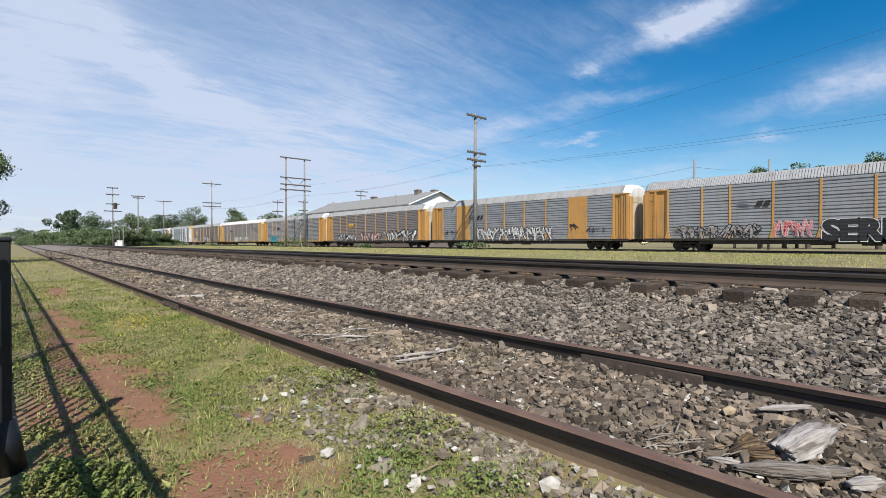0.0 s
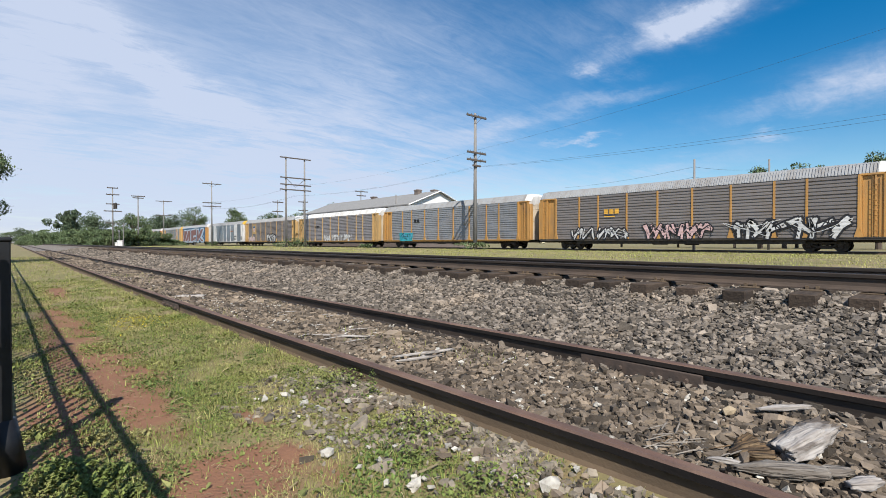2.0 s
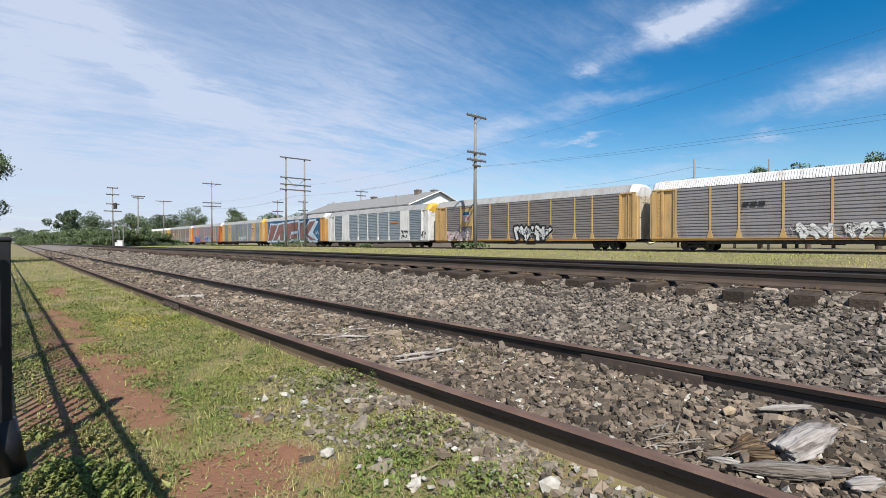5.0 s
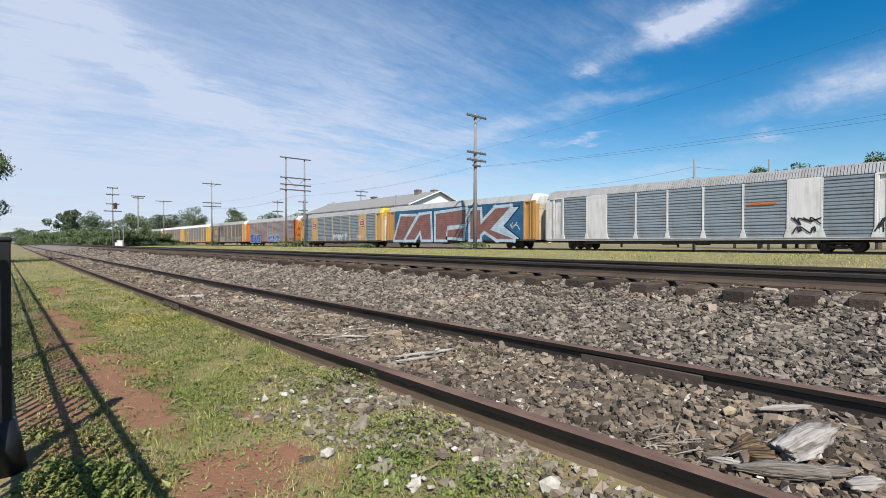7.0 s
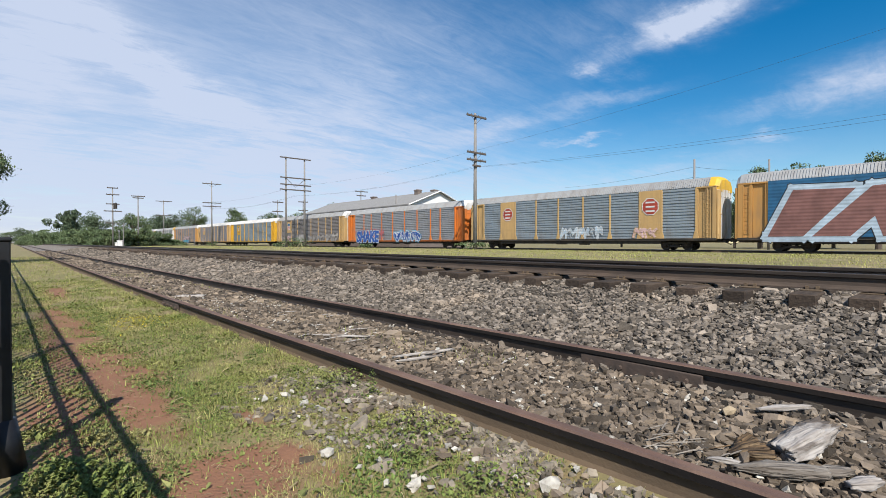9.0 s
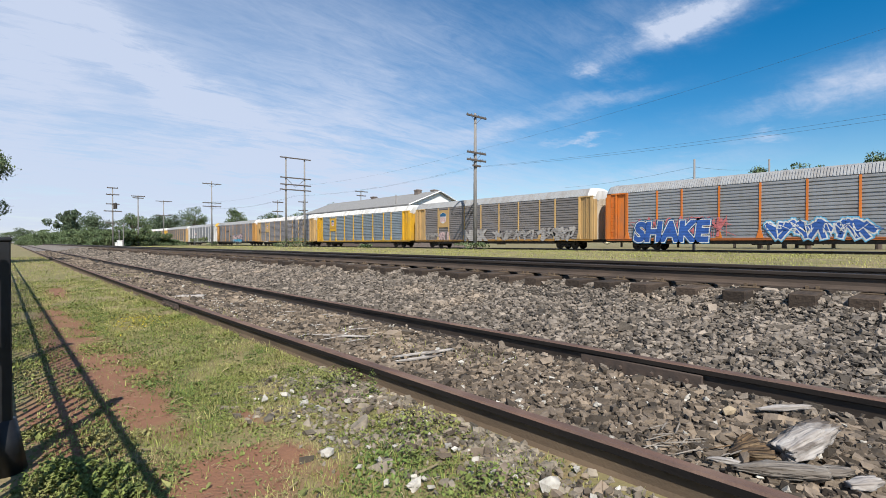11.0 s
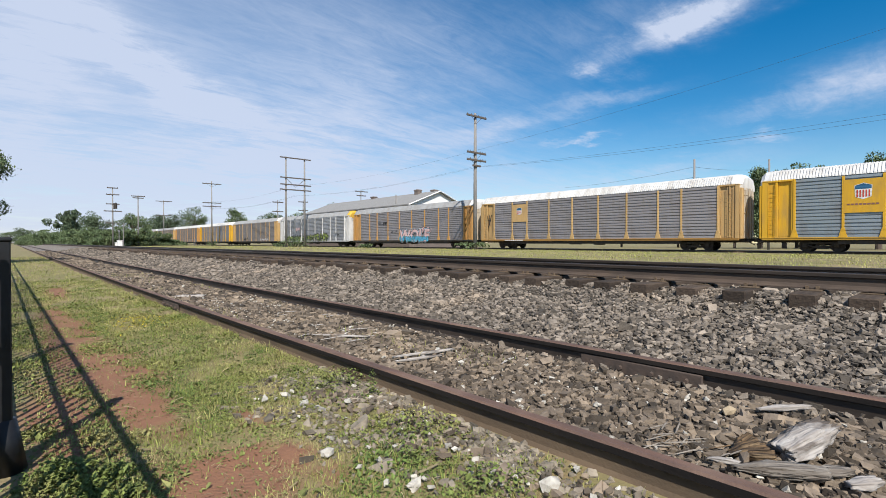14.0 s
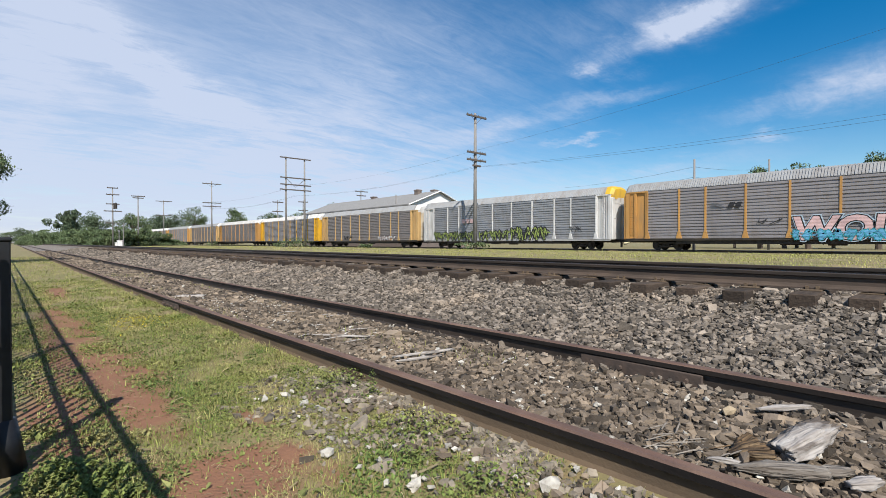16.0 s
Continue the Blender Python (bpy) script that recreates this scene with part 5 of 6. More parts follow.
def build_poles():
    tall = "tall weathered timber pole with crossarms in the grass"
    X = 38.0
    utility_pole(X, 37.5, 0.25, 14.9, [(14.5, 3.0, 6), (10.55, 2.9, 8), (9.75, 2.9, 8), (9.15, 1.2, 0)], tall, 0.23)
    utility_pole(X, 131.0, 0.3, 16.3, [(15.6, 4.6, 6), (10.8, 4.4, 8), (9.9, 4.4, 8)], tall)
    utility_pole(X, 183.0, 0.3, 14.8, [(14.5, 4.8, 6), (9.8, 5.0, 8)], tall)
    # H-frame
    root = tagged(new("h_frame_pole"), "twin-pole timber frame with four crossarms", "utility pole", "poles along the tracks")
    root.matrix_basis = pose(X, 82.5, 0.3)
    sh = pole_mesh(15.9, 0.2)
    for sx in (-1.75, 1.75):
        part("pole_shaft", sh, root, m=pose(sx, 0, 0))
    for az, w in ((15.7, 5.8), (12.2, 5.8), (11.0, 5.8), (10.1, 5.8)):
        part("crossarm", arm_mesh(w, 0), root, m=pose(0, -0.22, az))
    for s in (-1, 1):
        bm = bmesh.new()
        add_rod(bm, (s * 1.75, -0.1, 12.1), (0, -0.1, 10.6), 0.035, seg=5)
        part("brace", bm_mesh("brace", bm, M_ARM), root)
    for sx, h in ((-4.6, 12.5), (4.4, 13.5)):
        p = survey(108 + sx, (525 + sx * 5 - 784) / 860)
        utility_pole(p.x, p.y + 3, 0.2, h * 0.8, [(h * 0.8 - 0.4, 2.4, 4), (h * 0.8 - 2.4, 2.4, 4)], "slim timber pole behind the train", 0.14, False)
    for ahead, mark, h, arms in ((103, 200, 12.6, [(12.4, 2.0, 4), (11.0, 2.4, 4), (9.0, 2.4, 4), (7.5, 3.2, 4), (5.0, 2.6, 4)]), (113, 245, 11.8, [(11.6, 2.8, 4), (11.2, 2.2, 2)]),
                               (118, 639, 13.5, [(13.2, 3.6, 6), (12.2, 2.6, 4)])):
        p = survey(ahead, (mark - 784) / 860)
        utility_pole(p.x, p.y, 0.2, h, arms, "grey timber pole with short crossarms", 0.17, False)
    for ahead, mark, h in ((57, 1228, 10.7), (60, 1360, 11.2), (86, 701, 9.4)):
        p = survey(ahead, (mark - 784) / 860)
        utility_pole(p.x, p.y, 0.1, h, [], "slim pale pole behind the train", 0.17)
    # transformer can on the near pole of the side line
    p = survey(103, (200 - 784) / 860)
    root = tagged(new("transformer"), "grey transformer can hung on a timber pole", "transformer")
    root.matrix_basis = pose(p.x + 0.45, p.y - 0.25, 8.2)
    bm = bmesh.new()
    add_rod(bm, (0, 0, 0), (0, 0, 1.2), 0.34, seg=14)
    part("can", bm_mesh("can", bm, M_STEEL), root)
    bm = bmesh.new()
    add_rod(bm, (0.1, 0, 1.2), (0.1, 0, 1.5), 0.06, 0.04, 8)
    part("bushing", bm_mesh("bushing", bm, M_INSUL), root)
    # wires
    for dx, za, zb in ((0.0, 11.1, 14.9), (0.2, 9.3, 8.4), (-0.2, 9.3, 8.7)):
        wire((X + dx, 37.5, za), (X + dx, -8, zb), 0.55, 0.007)
        wire((X + dx, 82.5, za + 0.1), (X + dx, 37.5, za), 0.7, 0.006)
        wire((X + dx, 82.5, za + 0.1), (X + dx, 131.0, za + 0.4), 0.8, 0.009)
    a, b = survey(57, (1228 - 784) / 860, 9.9), survey(60, (1360 - 784) / 860, 10.2)
    wire(a, b, 0.3, 0.012)
    wire(a - Vector((0, 0, 1.2)), b - Vector((0, 0, 1.2)), 0.3, 0.012)
    c = survey(75, (1000 - 784) / 860, 9.5)
    wire(c, a, 0.3, 0.012)
    wire(c - Vector((0, 0, 1.2)), a - Vector((0, 0, 1.2)), 0.3, 0.012)


build_poles()


# ---- the yard behind the train ----
def build_yard():
    v = [(47.0, -60, 0.33), (62.0, -60, 0.22), (62.0, 400, 0.22), (47.0, 400, 0.33)]
    me = mesh("yard_road", [(x, y, ground_z(x, y) + 0.03) for x, y, _ in v] + [(x, y, ground_z(x, y) - 0.2) for x, y, _ in v],
              [(0, 1, 2, 3), (0, 4, 5, 1), (1, 5, 6, 2), (2, 6, 7, 3), (3, 7, 4, 0)], M_ASPHALT)
    tagged(new("yard_road", me), "dark asphalt road behind the far track", "road", kind="structure")


build_yard()


# ---- the long house behind the train ----
def build_house():
    root = tagged(new("house"), "long white house with a grey shingled gable roof", "house")
    y0, y1, x0, x1, eave, ridge = 65.4, 104.0, 50.5, 63.5, 7.6, 10.1
    xm = (x0 + x1) / 2
    for name, v, f in (("wall", [(x0, y0, 0), (x1, y0, 0), (x1, y0, eave), (xm, y0, ridge), (x0, y0, eave), (x0, y0 + 0.3, 0), (x1, y0 + 0.3, 0), (x1, y0 + 0.3, eave), (xm, y0 + 0.3, ridge), (x0, y0 + 0.3, eave)],
                        [(0, 1, 2, 3, 4), (9, 8, 7, 6, 5), (0, 5, 6, 1), (1, 6, 7, 2), (4, 9, 5, 0), (2, 7, 8, 3), (3, 8, 9, 4)]),):
        part(name, mesh(name, v, f, M_WHITEWALL), root)
        part(name, mesh(name, [(a, b + (y1 - y0), c) for a, b, c in v], f, M_WHITEWALL), root)
    for xa in (x0, x1 - 0.3):
        bm = bmesh.new()
        add_box(bm, xa, xa + 0.3, y0 + 0.31, y1 - 0.01, 0, eave)
        part("wall", bm_mesh("wall", bm, M_WHITEWALL), root)
    bm = bmesh.new()
    add_box(bm, x0 - 0.12, x1 + 0.12, y0 - 0.12, y1 + 0.12, -0.1, 1.5, 0.02)
    part("foundation", bm_mesh("foundation", bm, M_CHIMNEY), root, "dark brick foundation")
    for s in (-1, 1):
        xe = xm + s * ((x1 - x0) / 2 + 0.6)
        ze = eave - 0.6 * (ridge - eave) / ((x1 - x0) / 2)
        a = [(xe, y0 - 0.5, ze), (xe, y1 + 0.5, ze), (xm, y1 + 0.5, ridge), (xm, y0 - 0.5, ridge)]
        v = [(p[0], p[1], p[2] + 0.02) for p in a] + [(p[0], p[1], p[2] + 0.2) for p in a]
        part("roof", mesh("roof", v, [(0, 1, 2, 3), (7, 6, 5, 4), (0, 4, 5, 1), (1, 5, 6, 2), (2, 6, 7, 3), (3, 7, 4, 0)], M_SHINGLE), root)
        bm = bmesh.new()
        add_rod(bm, (xe, y0 - 0.52, ze + 0.05), (xm, y0 - 0.52, ridge + 0.06), 0.12, seg=4)
        part("bargeboard", bm_mesh("bargeboard", bm, M_WHITEPAINT), root)
    for y, dx, h in ((70.5, -0.6, 0.75), (66.9, 0.3, 0.5), (86.0, 0.0, 0.6)):
        bm = bmesh.new()
        add_box(bm, xm + dx - 0.5, xm + dx + 0.5, y - 0.5, y + 0.5, ridge - 1.2, ridge + h, 0.03)
        add_box(bm, xm + dx - 0.58, xm + dx + 0.58, y - 0.58, y + 0.58, ridge + h - 0.25, ridge + h - 0.08, 0.02)
        part("chimney", bm_mesh("chimney", bm, M_CHIMNEY), root)


build_house()


# ---- trees and bushes ----
LEAF_V = np.array([(0, -0.5, 0), (0.35, 0, 0.1), (0, 0.5, 0), (-0.35, 0, 0.1)], float)
LEAF_F = np.array([(0, 1, 2), (0, 2, 3)])


def leaf_cloud(name, centers, radii, count, size, material, seed):
    """Leaves in uneven clumps, denser towards the outside of each clump."""
    rng = np.random.default_rng(seed)
    vol = radii.prod(1) ** 0.66
    idx = rng.choice(len(centers), count, p=vol / vol.sum())
    d = rng.normal(size=(count, 3))
    d /= np.linalg.norm(d, axis=1)[:, None]
    r = rng.uniform(0.35, 1.0, count) ** 0.5 * rng.lognormal(0, 0.10, count)
    pos = centers[idx] + d * r[:, None] * radii[idx]
    ob = scatter_mesh(name, [(LEAF_V, LEAF_F)], pos, rng.lognormal(math.log(size), 0.3, count), rng.uniform(0, 6.28, (count, 2)), material, 0.7, 0.0, "", "", seed)
    del ob["kind"]
    return ob


def tree(x, y, z, h, w, seed, leaves=5000, size=0.35, low=0.25, sparse=False, dark=False, label="leafy green tree with an uneven crown"):
    rng = np.random.default_rng(seed)
    root = tagged(new("tree"), label, "tree", "trees round the tracks")
    root.matrix_basis = pose(x, y, z)
    bm = bmesh.new()
    add_rod(bm, (0, 0, -0.3), (0, 0, h * 0.45), h * 0.03, h * 0.02, 8)
    add_rod(bm, (0, 0, h * 0.45), (rng.uniform(-0.3, 0.3), 0, h * 0.85), h * 0.02, h * 0.006, 7)
    tips = []
    for i in range(14 if sparse else 9):
        a = rng.uniform(0, 6.28)
        z0 = h * rng.uniform(max(0.12, low), 0.6)
        end = Vector((math.cos(a) * w * 0.4 * rng.uniform(0.6, 1), math.sin(a) * w * 0.4 * rng.uniform(0.6, 1), min(h * 0.96, z0 + h * rng.uniform(0.12, 0.35))))
        add_rod(bm, (0, 0, z0), end, h * 0.011, h * 0.003, 5)
        tips.append(end)
        for k in range(3 if sparse else 1):
            e2 = end + Vector(rng.normal(size=3)) * w * 0.12
            add_rod(bm, end.lerp(Vector((0, 0, z0)), 0.3), e2, h * 0.005, h * 0.0015, 4)
            tips.append(e2)
    part("trunk", bm_mesh("trunk", bm, M_BARK), root)
    n = 30
    cs = [np.array((rng.normal() * w * 0.22, rng.normal() * w * 0.22, h * rng.uniform(low + 0.1, 0.9))) for _ in range(n)]
    cs += [np.array(t[:]) for t in tips]
    cs = np.array(cs)
    k = np.clip(1 - np.abs(cs[:, 2] / h - 0.55) * 1.2, 0.35, 1)
    cs[:, :2] *= k[:, None]
    rad = np.stack([rng.uniform(0.10, 0.20, len(cs)) * w, rng.uniform(0.10, 0.20, len(cs)) * w, rng.uniform(0.06, 0.11, len(cs)) * h], 1) * (0.55 if sparse else 1)
    cr = leaf_cloud("crown", cs, rad, leaves, size, M_LEAFDARK_HAZED if dark else M_LEAF_HAZED, seed)
    cr.parent = root
    return root


def bush(x, y, z, h, w, seed, leaves=1500, size=0.25, label="dense green bush beside the tracks"):
    rng = np.random.default_rng(seed)
    root = tagged(new("bush"), label, "bush", "bushes by the tracks")
    root.matrix_basis = pose(x, y, z)
    bm = bmesh.new()
    for i in range(5):
        add_rod(bm, (rng.uniform(-0.2, 0.2), rng.uniform(-0.2, 0.2), -0.1), (rng.uniform(-0.3, 0.3) * w, rng.uniform(-0.3, 0.3) * w, h * 0.7), h * 0.015, h * 0.005, 5)
    part("stems", bm_mesh("stems", bm, M_BARK), root)
    cs = np.array([(rng.uniform(-0.42, 0.42) * w, rng.uniform(-0.42, 0.42) * w, h * rng.uniform(0.05, 0.8)) for _ in range(16)])
    rad = np.stack([rng.uniform(0.12, 0.22, 16) * w, rng.uniform(0.12, 0.22, 16) * w, rng.uniform(0.12, 0.24, 16) * h], 1)
    part_ob = leaf_cloud("foliage", cs, rad, leaves, size, M_LEAF_HAZED, seed)
    part_ob.parent = root
    return root


def build_green():
    k = 0
    # bush belt beyond the meadow, before the train's far end
    for mark, ahead, h, w in ((48, 190, 2.6, 8), (64, 170, 3.6, 10), (80, 160, 5.4, 11), (98, 140, 4.6, 10), (118, 135, 4.4, 10), (133, 128, 3.6, 9), (150, 120, 4.2, 9), (168, 112, 4.8, 8), (185, 106, 3.9, 8),
                            (203, 110, 4.7, 7), (222, 112, 3.8, 8), (240, 116, 4.9, 7), (258, 122, 4.2, 8), (275, 128, 3.4, 8), (290, 132, 2.6, 7), (305, 136, 2.0, 6)):
        p = survey(ahead, (mark - 784) / 860)
        bush(p.x, p.y, 0.15, h, w, 100 + k, 5000, 0.34)
        k += 1
    for mark, ahead, h, w in ((122, 150, 11.4, 7.5), (20, 420, 11, 24), (50, 330, 11, 20), (85, 230, 6, 12), (160, 190, 12, 16), (235, 230, 15, 18), (298, 240, 16, 18), (345, 250, 20.5, 16), (272, 260, 14, 22), (420, 240, 18, 12), (585, 180, 16, 8), (612, 170, 15.5, 10), (485, 230, 15.5, 14), (525, 225, 15.5, 16)):
        p = survey(ahead, (mark - 784) / 860)
        tree(p.x, p.y, 0.0, h, w, 200 + k, 10000, 0.48, 0.06, dark=k % 2 == 0)
        k += 1
    # behind the train
    for mark, ahead, h, w, sparse in ((1345, 70, 12.2, 6.5, False), (1388, 74, 12.2, 4.5, False), (1430, 68, 13.2, 6.5, True), (1555, 62, 12.4, 6.5, False), (1610, 62, 13.8, 8, False), (1475, 75, 9, 8, False), (1300, 80, 8, 9, False), (1410, 78, 9.0, 9, False), (1200, 90, 8, 9, False), (1100, 95, 8, 10, False)):
        p = survey(ahead, (mark - 784) / 860)
        tree(p.x, p.y, 0.0, h, w, 300 + k, 6000 if sparse else 18000, 0.26, 0.3 if sparse else 0.08, sparse)
        k += 1
    # the tree whose branches hang in over the fence, far down the line
    tree(-1.95, 33.0, 0.0, 6.0, 5.6, 400, 26000, 0.12, 0.10, label="green tree behind the fence far down the line")
    # weeds at pole feet
    for x, y, h, w in ((38.0, 37.9, 0.9, 3.0), (38.0, 82.2, 1.8, 6.0), (37.0, 84, 1.3, 4.0), (38.5, 60, 0.6, 2.0), (38, 131, 1.2, 3)):
        bush(x, y, 0.3, h, w, 420 + k, 900, 0.16, "tall grass and weeds round a pole foot")
        k += 1


build_green()


# ---- small things far down the line ----
def build_lineside():
    for ahead, mark, w, h, label in ((100, 212, 0.85, 1.25, "white metal equipment cabinet beside the bushes"), (104, 206, 0.6, 0.9, "small white equipment cabinet"), (150, 147, 1.2, 1.0, "small white box beside the track"), (150, 142, 1.6, 0.7, "low white box beside the track")):
        p = survey(ahead, (mark - 784) / 860)
        root = tagged(new("equipment_cabinet"), label, "cabinet")
        root.matrix_basis = pose(p.x, p.y, 0.2)
        bm = bmesh.new()
        add_box(bm, -w / 2, w / 2, -w / 2, w / 2, 0, h, 0.03)
        part("body", bm_mesh("body", bm, M_WHITEPAINT), root)
        bm = bmesh.new()
        add_box(bm, -w / 2 - 0.06, w / 2 + 0.06, -w / 2 - 0.06, w / 2 + 0.06, h, h + 0.08, 0.02)
        part("lid", bm_mesh("lid", bm, M_WHITEPAINT), root)
    for ahead, mark, h in ((100, 219, 4.6), (100, 211, 3.2), (120, 345, 1.5)):
        p = survey(ahead, (mark - 784) / 860)
        bm = bmesh.new()
        add_rod(bm, (0, 0, 0), (0, 0, h), 0.07, seg=8)
        add_box(bm, -0.12, 0.12, -0.12, 0.12, h - 0.1, h + 0.25, 0.02)
        ob = tagged(new("marker_post", bm_mesh("marker_post", bm, M_POLE)), "slim grey marker post beside the track", "post")
        ob.matrix_basis = pose(p.x, p.y, 0.2)
    # leafy weeds against the near rail
    for x, y, h, w, n, seed in ((1.70, 3.05, 0.13, 0.45, 700, 1), (1.72, 2.62, 0.20, 0.10, 160, 2), (1.62, 2.0, 0.09, 0.45, 600, 3), (1.45, 1.35, 0.08, 0.35, 500, 4), (1.30, 1.75, 0.07, 0.4, 400, 5)):
        rng = np.random.default_rng(500 + seed)
        pos = np.stack([rng.normal(0, w * 0.3, n), rng.normal(0, w * 0.3, n), rng.uniform(0.0, 1.0, n) * h], 1)
        pos[:, 2] *= np.clip(1 - (pos[:, 0] ** 2 + pos[:, 1] ** 2) / (w * 0.6) ** 2, 0.15, 1)
        pos += np.array((x, y, ground_z(x, y)))
        ob = scatter_mesh("weed_clump", [(LEAF_V, LEAF_F)], pos, rng.lognormal(math.log(0.022), 0.3, n), np.stack([rng.uniform(0, 6.28, n), rng.uniform(-0.9, 0.9, n)], 1), M_WEED, 0.6, 0.0,
                          "yellow-green weeds growing beside the rusty rail", "weeds", 500 + seed)


build_lineside()


# ---- the fence by the camera ----
def build_fence():
    root = tagged(new("fence"), "black metal picket fence with double top rail", "fence")
    root.matrix_basis = pose(0, 0, 0, 0, 0, 0.75)
    x = -0.04
    bm = bmesh.new()
    add_box(bm, -0.03, 0.03, -0.03, 0.03, 0, 1.02, 0.004)
    add_box(bm, -0.036, 0.036, -0.036, 0.036, 1.02, 1.04, 0.006)
    post = bm_mesh("fence_post", bm, M_FENCE)
    bm = bmesh.new()
    add_box(bm, -0.009, 0.009, -0.009, 0.009, 0.06, 1.035)
    pick = bm_mesh("picket", bm, M_FENCE)
    bm = bmesh.new()
    add_box(bm, -0.014, 0.014, -1.2, 1.2, -0.016, 0.016, 0.003)
    bar = bm_mesh("fence_rail", bm, M_FENCE)
    for i in range(-3, 16):
        y = 2.9 + 2.4 * i
        p = part("fence_post", post, root, m=pose(x + (0.045 if i == 0 else 0), y, 0))
        if i == 0:
            bm = bmesh.new()
            bmesh.ops.create_cone(bm, cap_ends=True, segments=14, radius1=0.085, radius2=0.045, depth=0.24)
            bmesh.ops.translate(bm, vec=(0, 0, 0.11), verts=bm.verts)
            part("post_foot", bm_mesh("post_foot", bm, M_FENCE, True), p, "dark flared post foot")
        for z in (0.965, 0.59, 0.16):
            part("fence_rail", bar, root, m=pose(x, y + 1.2, z))
        if i < 6:
            for j in range(1, 21):
                part("picket", pick, root, m=pose(x, y + j * 0.1143, 0))


build_fence()


# ---- small things in the gravel ----
def splinter(pts, width, thick, material, label, seed, name="wood_chunk", taper=(0.8, 0.8), rows=18, n=26, ragged=0.10):
    """A split, weathered piece of timber: grooved along its grain, with torn ends."""
    rng = random.Random(seed)
    a, b = Vector(pts[0]), Vector(pts[1])
    length = (b - a).length
    d = (b - a).normalized()
    u = d.cross(Vector((0, 0, 1))).normalized()
    w = u.cross(d)
    verts, faces = [], []
    for j in range(rows):
        t = j / (rows - 1)
        k = min(1.0, taper[0] + (1 - taper[0]) * t / 0.4) if t < 0.4 else min(1.0, taper[1] + (1 - taper[1]) * (1 - t) / 0.4)
        bow = 0.10 * width * math.sin(3.1 * t + seed)
        for i in range(n):
            ang = 2 * math.pi * i / n
            c, q = math.cos(ang), math.sin(ang)
            groove = noise.noise((c * 2.6 + seed, q * 2.6, t * 0.8)) * 0.34 + noise.noise((c * 7 + seed, q * 7, t * 1.6)) * 0.15 + noise.noise((c * 4, q * 4 + seed, t * 7)) * 0.20
            m = k * (1 + groove)
            end = noise.noise((c * 5 + seed, q * 5, 3 if j == 0 else 9)) * ragged * length * (1 if j in (0, rows - 1) else 0.5 if j in (1, rows - 2) else 0)
            # the section is a rounded slab
            sx, sz = math.copysign(abs(c) ** 0.6, c), math.copysign(abs(q) ** 0.6, q)
            verts.append(Vector((t * length + end, sx * width / 2 * m + bow, sz * thick / 2 * m)))
    for j in range(rows - 1):
        for i in range(n):
            k = (i + 1) % n
            faces.append((j * n + i, j * n + k, (j + 1) * n + k, (j + 1) * n + i))
    for j, turn in ((0, -1), (rows - 1, 1)):
        mid = sum((verts[j * n + i] for i in range(n)), Vector()) / n - Vector((turn * 0.04 * length, 0, 0))
        verts.append(mid)
        for i in range(n):
            faces.append((j * n + i, j * n + (i + 1) % n, len(verts) - 1)[::turn])
    ob = new(name, mesh(name, verts, faces, material, True))
    ob.matrix_basis = Matrix.Translation(a) @ Matrix((d, u, w)).transposed().to_4x4()
    return tagged(ob, label, "wood")


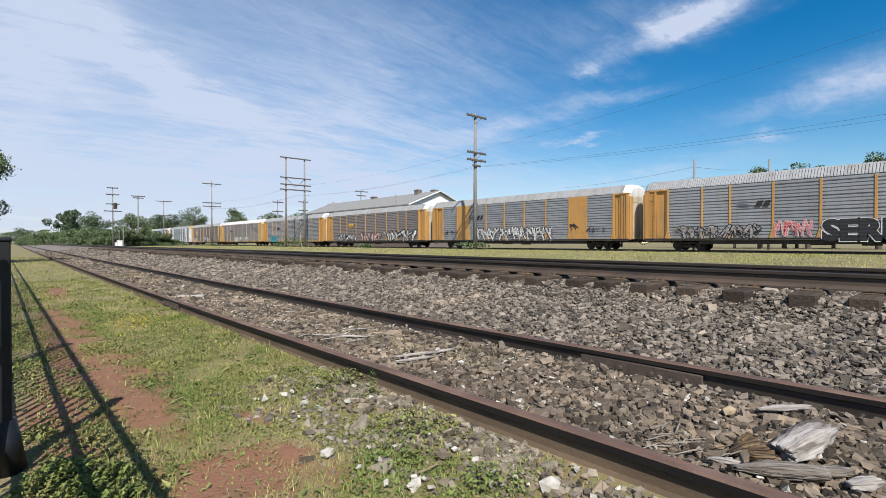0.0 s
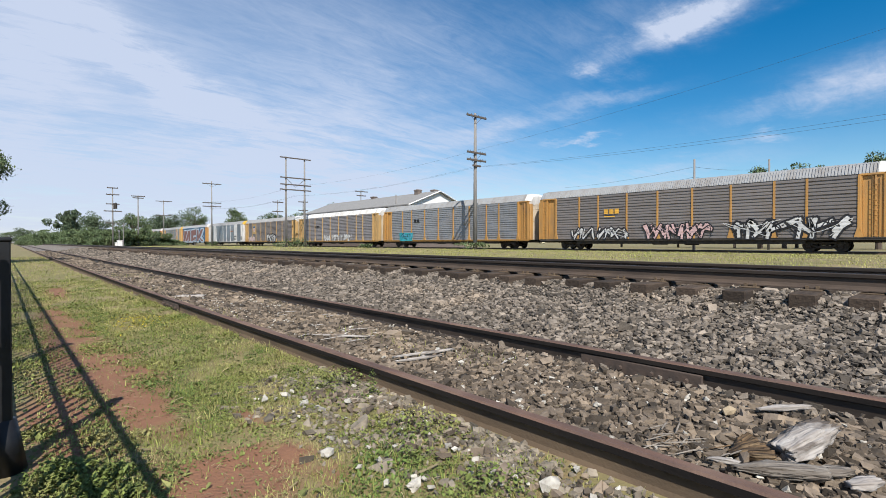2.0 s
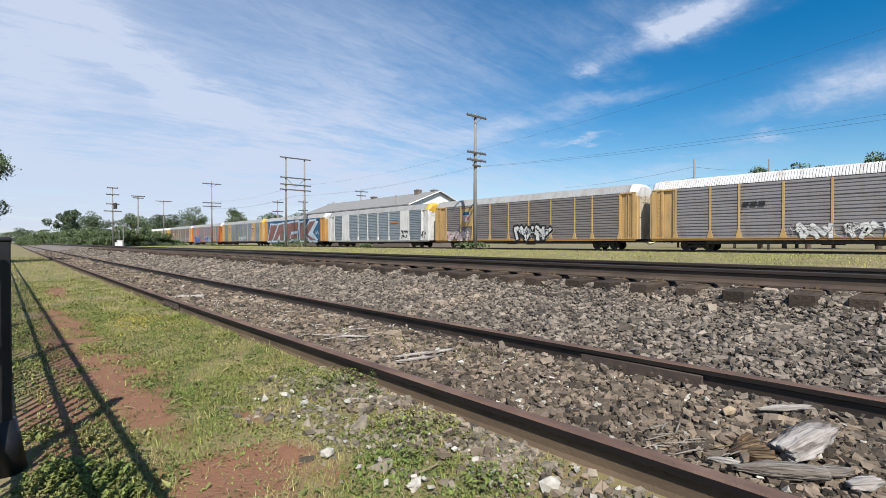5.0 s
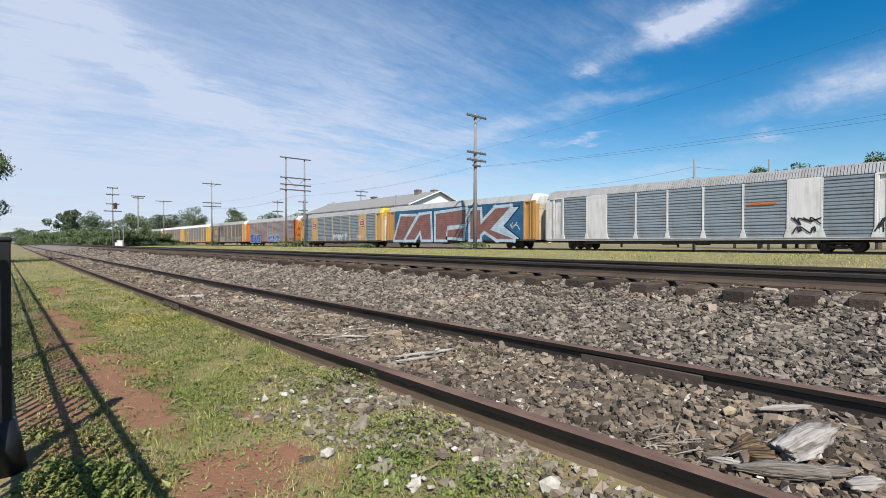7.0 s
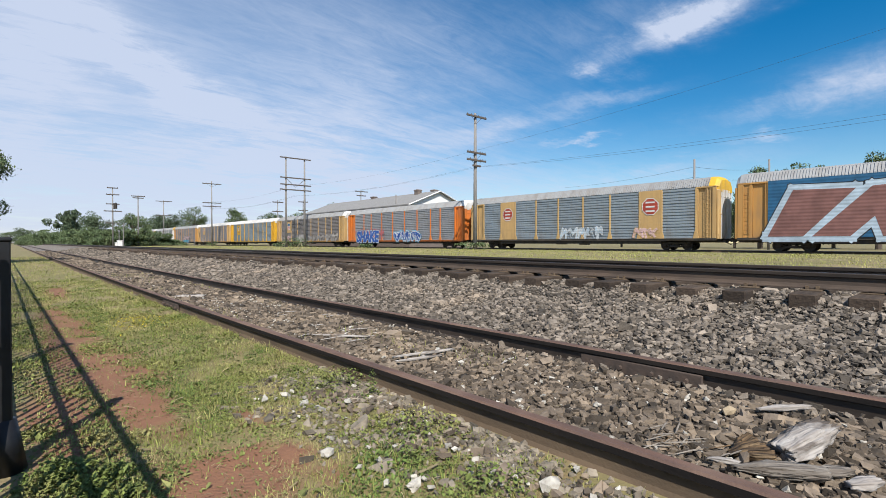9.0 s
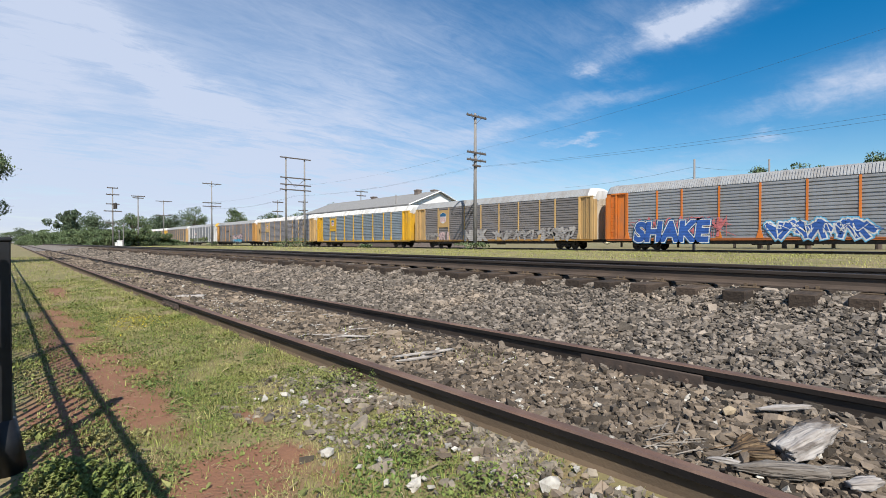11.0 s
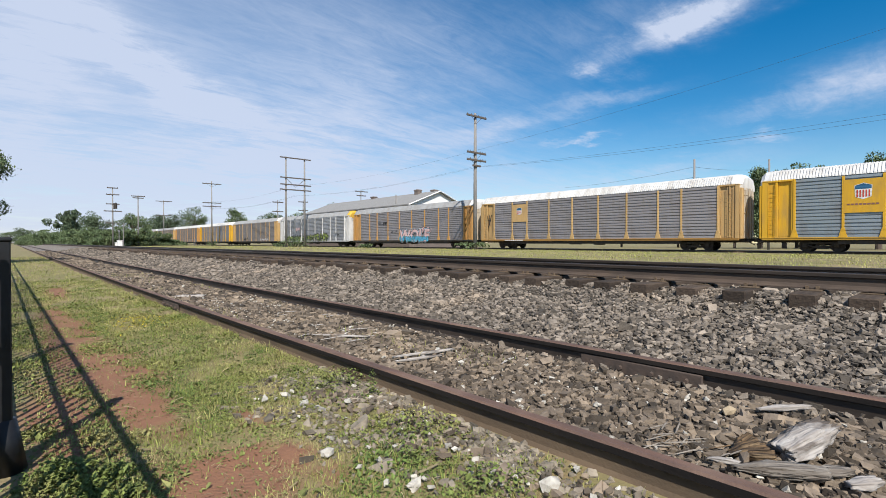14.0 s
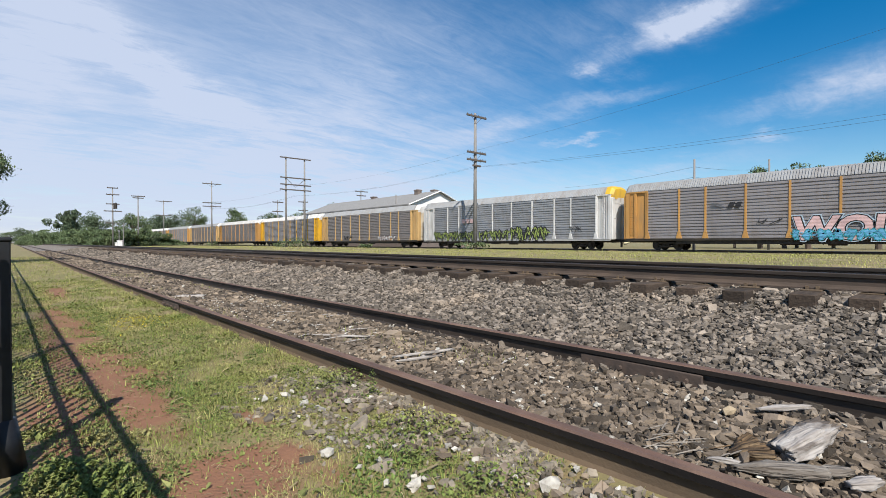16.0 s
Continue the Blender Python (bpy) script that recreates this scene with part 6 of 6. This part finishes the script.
def build_debris():
    grey = "split weathered grey piece of old tie"
    splinter([(2.540, 0.620, 0.085), (2.853, 0.495, 0.150)], 0.150, 0.085, M_TIEGREY, grey, 1, taper=(0.75, 0.72), rows=30, n=60, ragged=0.22)
    for i, (dy, l) in enumerate(((0.0, 1.0), (0.045, 0.85), (-0.05, 0.8), (0.09, 0.6), (-0.02, 0.9))):
        a, b = Vector((2.496, 0.652, 0.100)), Vector((2.424, 0.792, 0.055))
        side = Vector((0.5, 0.8, 0.25)) * dy
        splinter([a + side, a.lerp(b, l) + side * 0.3], 0.050, 0.042, M_TIEBROWN, "rotten brown splintered tie end", 2 + i, taper=(0.9, 0.15), ragged=0.2)
    splinter([(2.247, 0.699, 0.075), (2.466, 0.431, 0.080)], 0.085, 0.055, M_TIEDULL, grey, 11, taper=(0.3, 0.75), rows=26, n=36, ragged=0.12)
    splinter([(2.437, 0.469, 0.080), (2.575, 0.374, 0.075)], 0.050, 0.036, M_TIEDULL, grey, 12, taper=(0.8, 0.7))
    splinter([(2.422, 0.360, 0.075), (2.537, 0.281, 0.080)], 0.062, 0.035, M_TIEGREY, "pale splinter of wood on the ballast", 13, taper=(0.6, 0.8))
    splinter([(3.147, 0.867, 0.075), (3.378, 0.674, 0.085)], 0.045, 0.030, M_TIEGREY, "pale splinter of wood on the ballast", 14, taper=(0.35, 0.8))
    splinter([(2.279, 0.821, 0.070), (2.329, 0.703, 0.070)], 0.035, 0.022, M_TIEGREY, "pale splinter of wood on the ballast", 15, taper=(0.3, 0.6))
    splinter([(2.343, 3.256, 0.075), (2.876, 3.121, 0.085)], 0.030, 0.022, M_TIEGREY, "thin weathered plank on the ballast", 7, taper=(0.6, 0.7))
    splinter([(2.279, 3.137, 0.070), (2.683, 3.036, 0.075)], 0.040, 0.020, M_TIEGREY, "thin weathered plank on the ballast", 8, taper=(0.6, 0.7))
    splinter([(2.271, 4.713, 0.065), (2.681, 4.152, 0.070)], 0.040, 0.022, M_TIEGREY, "thin weathered plank on the ballast", 16, taper=(0.4, 0.6))
    splinter([(2.128, 9.597, 0.055), (2.574, 9.323, 0.065)], 0.20, 0.06, M_TIEGREY, "weathered tie half buried between the rails", 9, taper=(0.6, 0.6))
    rng = random.Random(77)
    for i in range(26):
        x, y, a, l = rng.uniform(2.10, 2.50), rng.uniform(0.72, 1.15), rng.uniform(-0.9, 0.3), rng.uniform(0.06, 0.20)
        splinter([(x, y, 0.055 + rng.uniform(0, 0.02)), (x + l * math.cos(a), y + l * math.sin(a), 0.065 + rng.uniform(-0.01, 0.03))], rng.uniform(0.004, 0.010), 0.005, M_TIEBROWN if i % 6 == 0 else M_TIEDULL,
                 "thin splinter of old timber on the gravel", 20 + i, "wood_splinter", (0.6, 0.3), 6, 7)
    for i in range(16):
        x, y, a, l = rng.uniform(2.1, 3.1), rng.uniform(2.4, 6.5), rng.uniform(-0.6, 0.5), rng.uniform(0.10, 0.35)
        splinter([(x, y, 0.06), (x + l * math.cos(a), y + l * math.sin(a), 0.065)], rng.uniform(0.006, 0.014), 0.008, M_TIEGREY, "thin splinter of old timber on the gravel", 50 + i, "wood_splinter", (0.6, 0.4), 8, 8)
    iv, jf = ico()
    for x, y, z, r, m, lab, s in ((3.013, 0.969, 0.070, 0.042, mat("tan_rock", (0.42, 0.33, 0.22), None, 0.9, 0, 12, bump=0.3), "tan rounded rock on the ballast", 1),
                                  (1.1, 2.06, 0.03, 0.035, M_WHITE_STONE, "white rock in the grass", 2), (1.62, 1.17, 0.04, 0.05, M_WHITE_STONE, "white rock beside the rail", 3)):
        rng = np.random.default_rng(s)
        v = iv * rng.uniform(0.8, 1.15, (len(iv), 1)) * r * np.array((1.2, 0.9, 0.7)) + np.array((x, y, z))
        tagged(new("rock", mesh("rock", v.tolist(), jf.tolist(), m)), lab, "rock")


build_debris()


# ---- what moves: the train rolls towards the camera's right ----
def motions():
    for k, car in enumerate(CARS):
        rows = []
        for i in range(17):
            t = float(i)
            rows.append((t, pose(43.2, 20.15 - HALF + PITCH * k - 23.03 * t - 0.0111 * t * t, 0.40)))
        walk(car, rows)


motions()
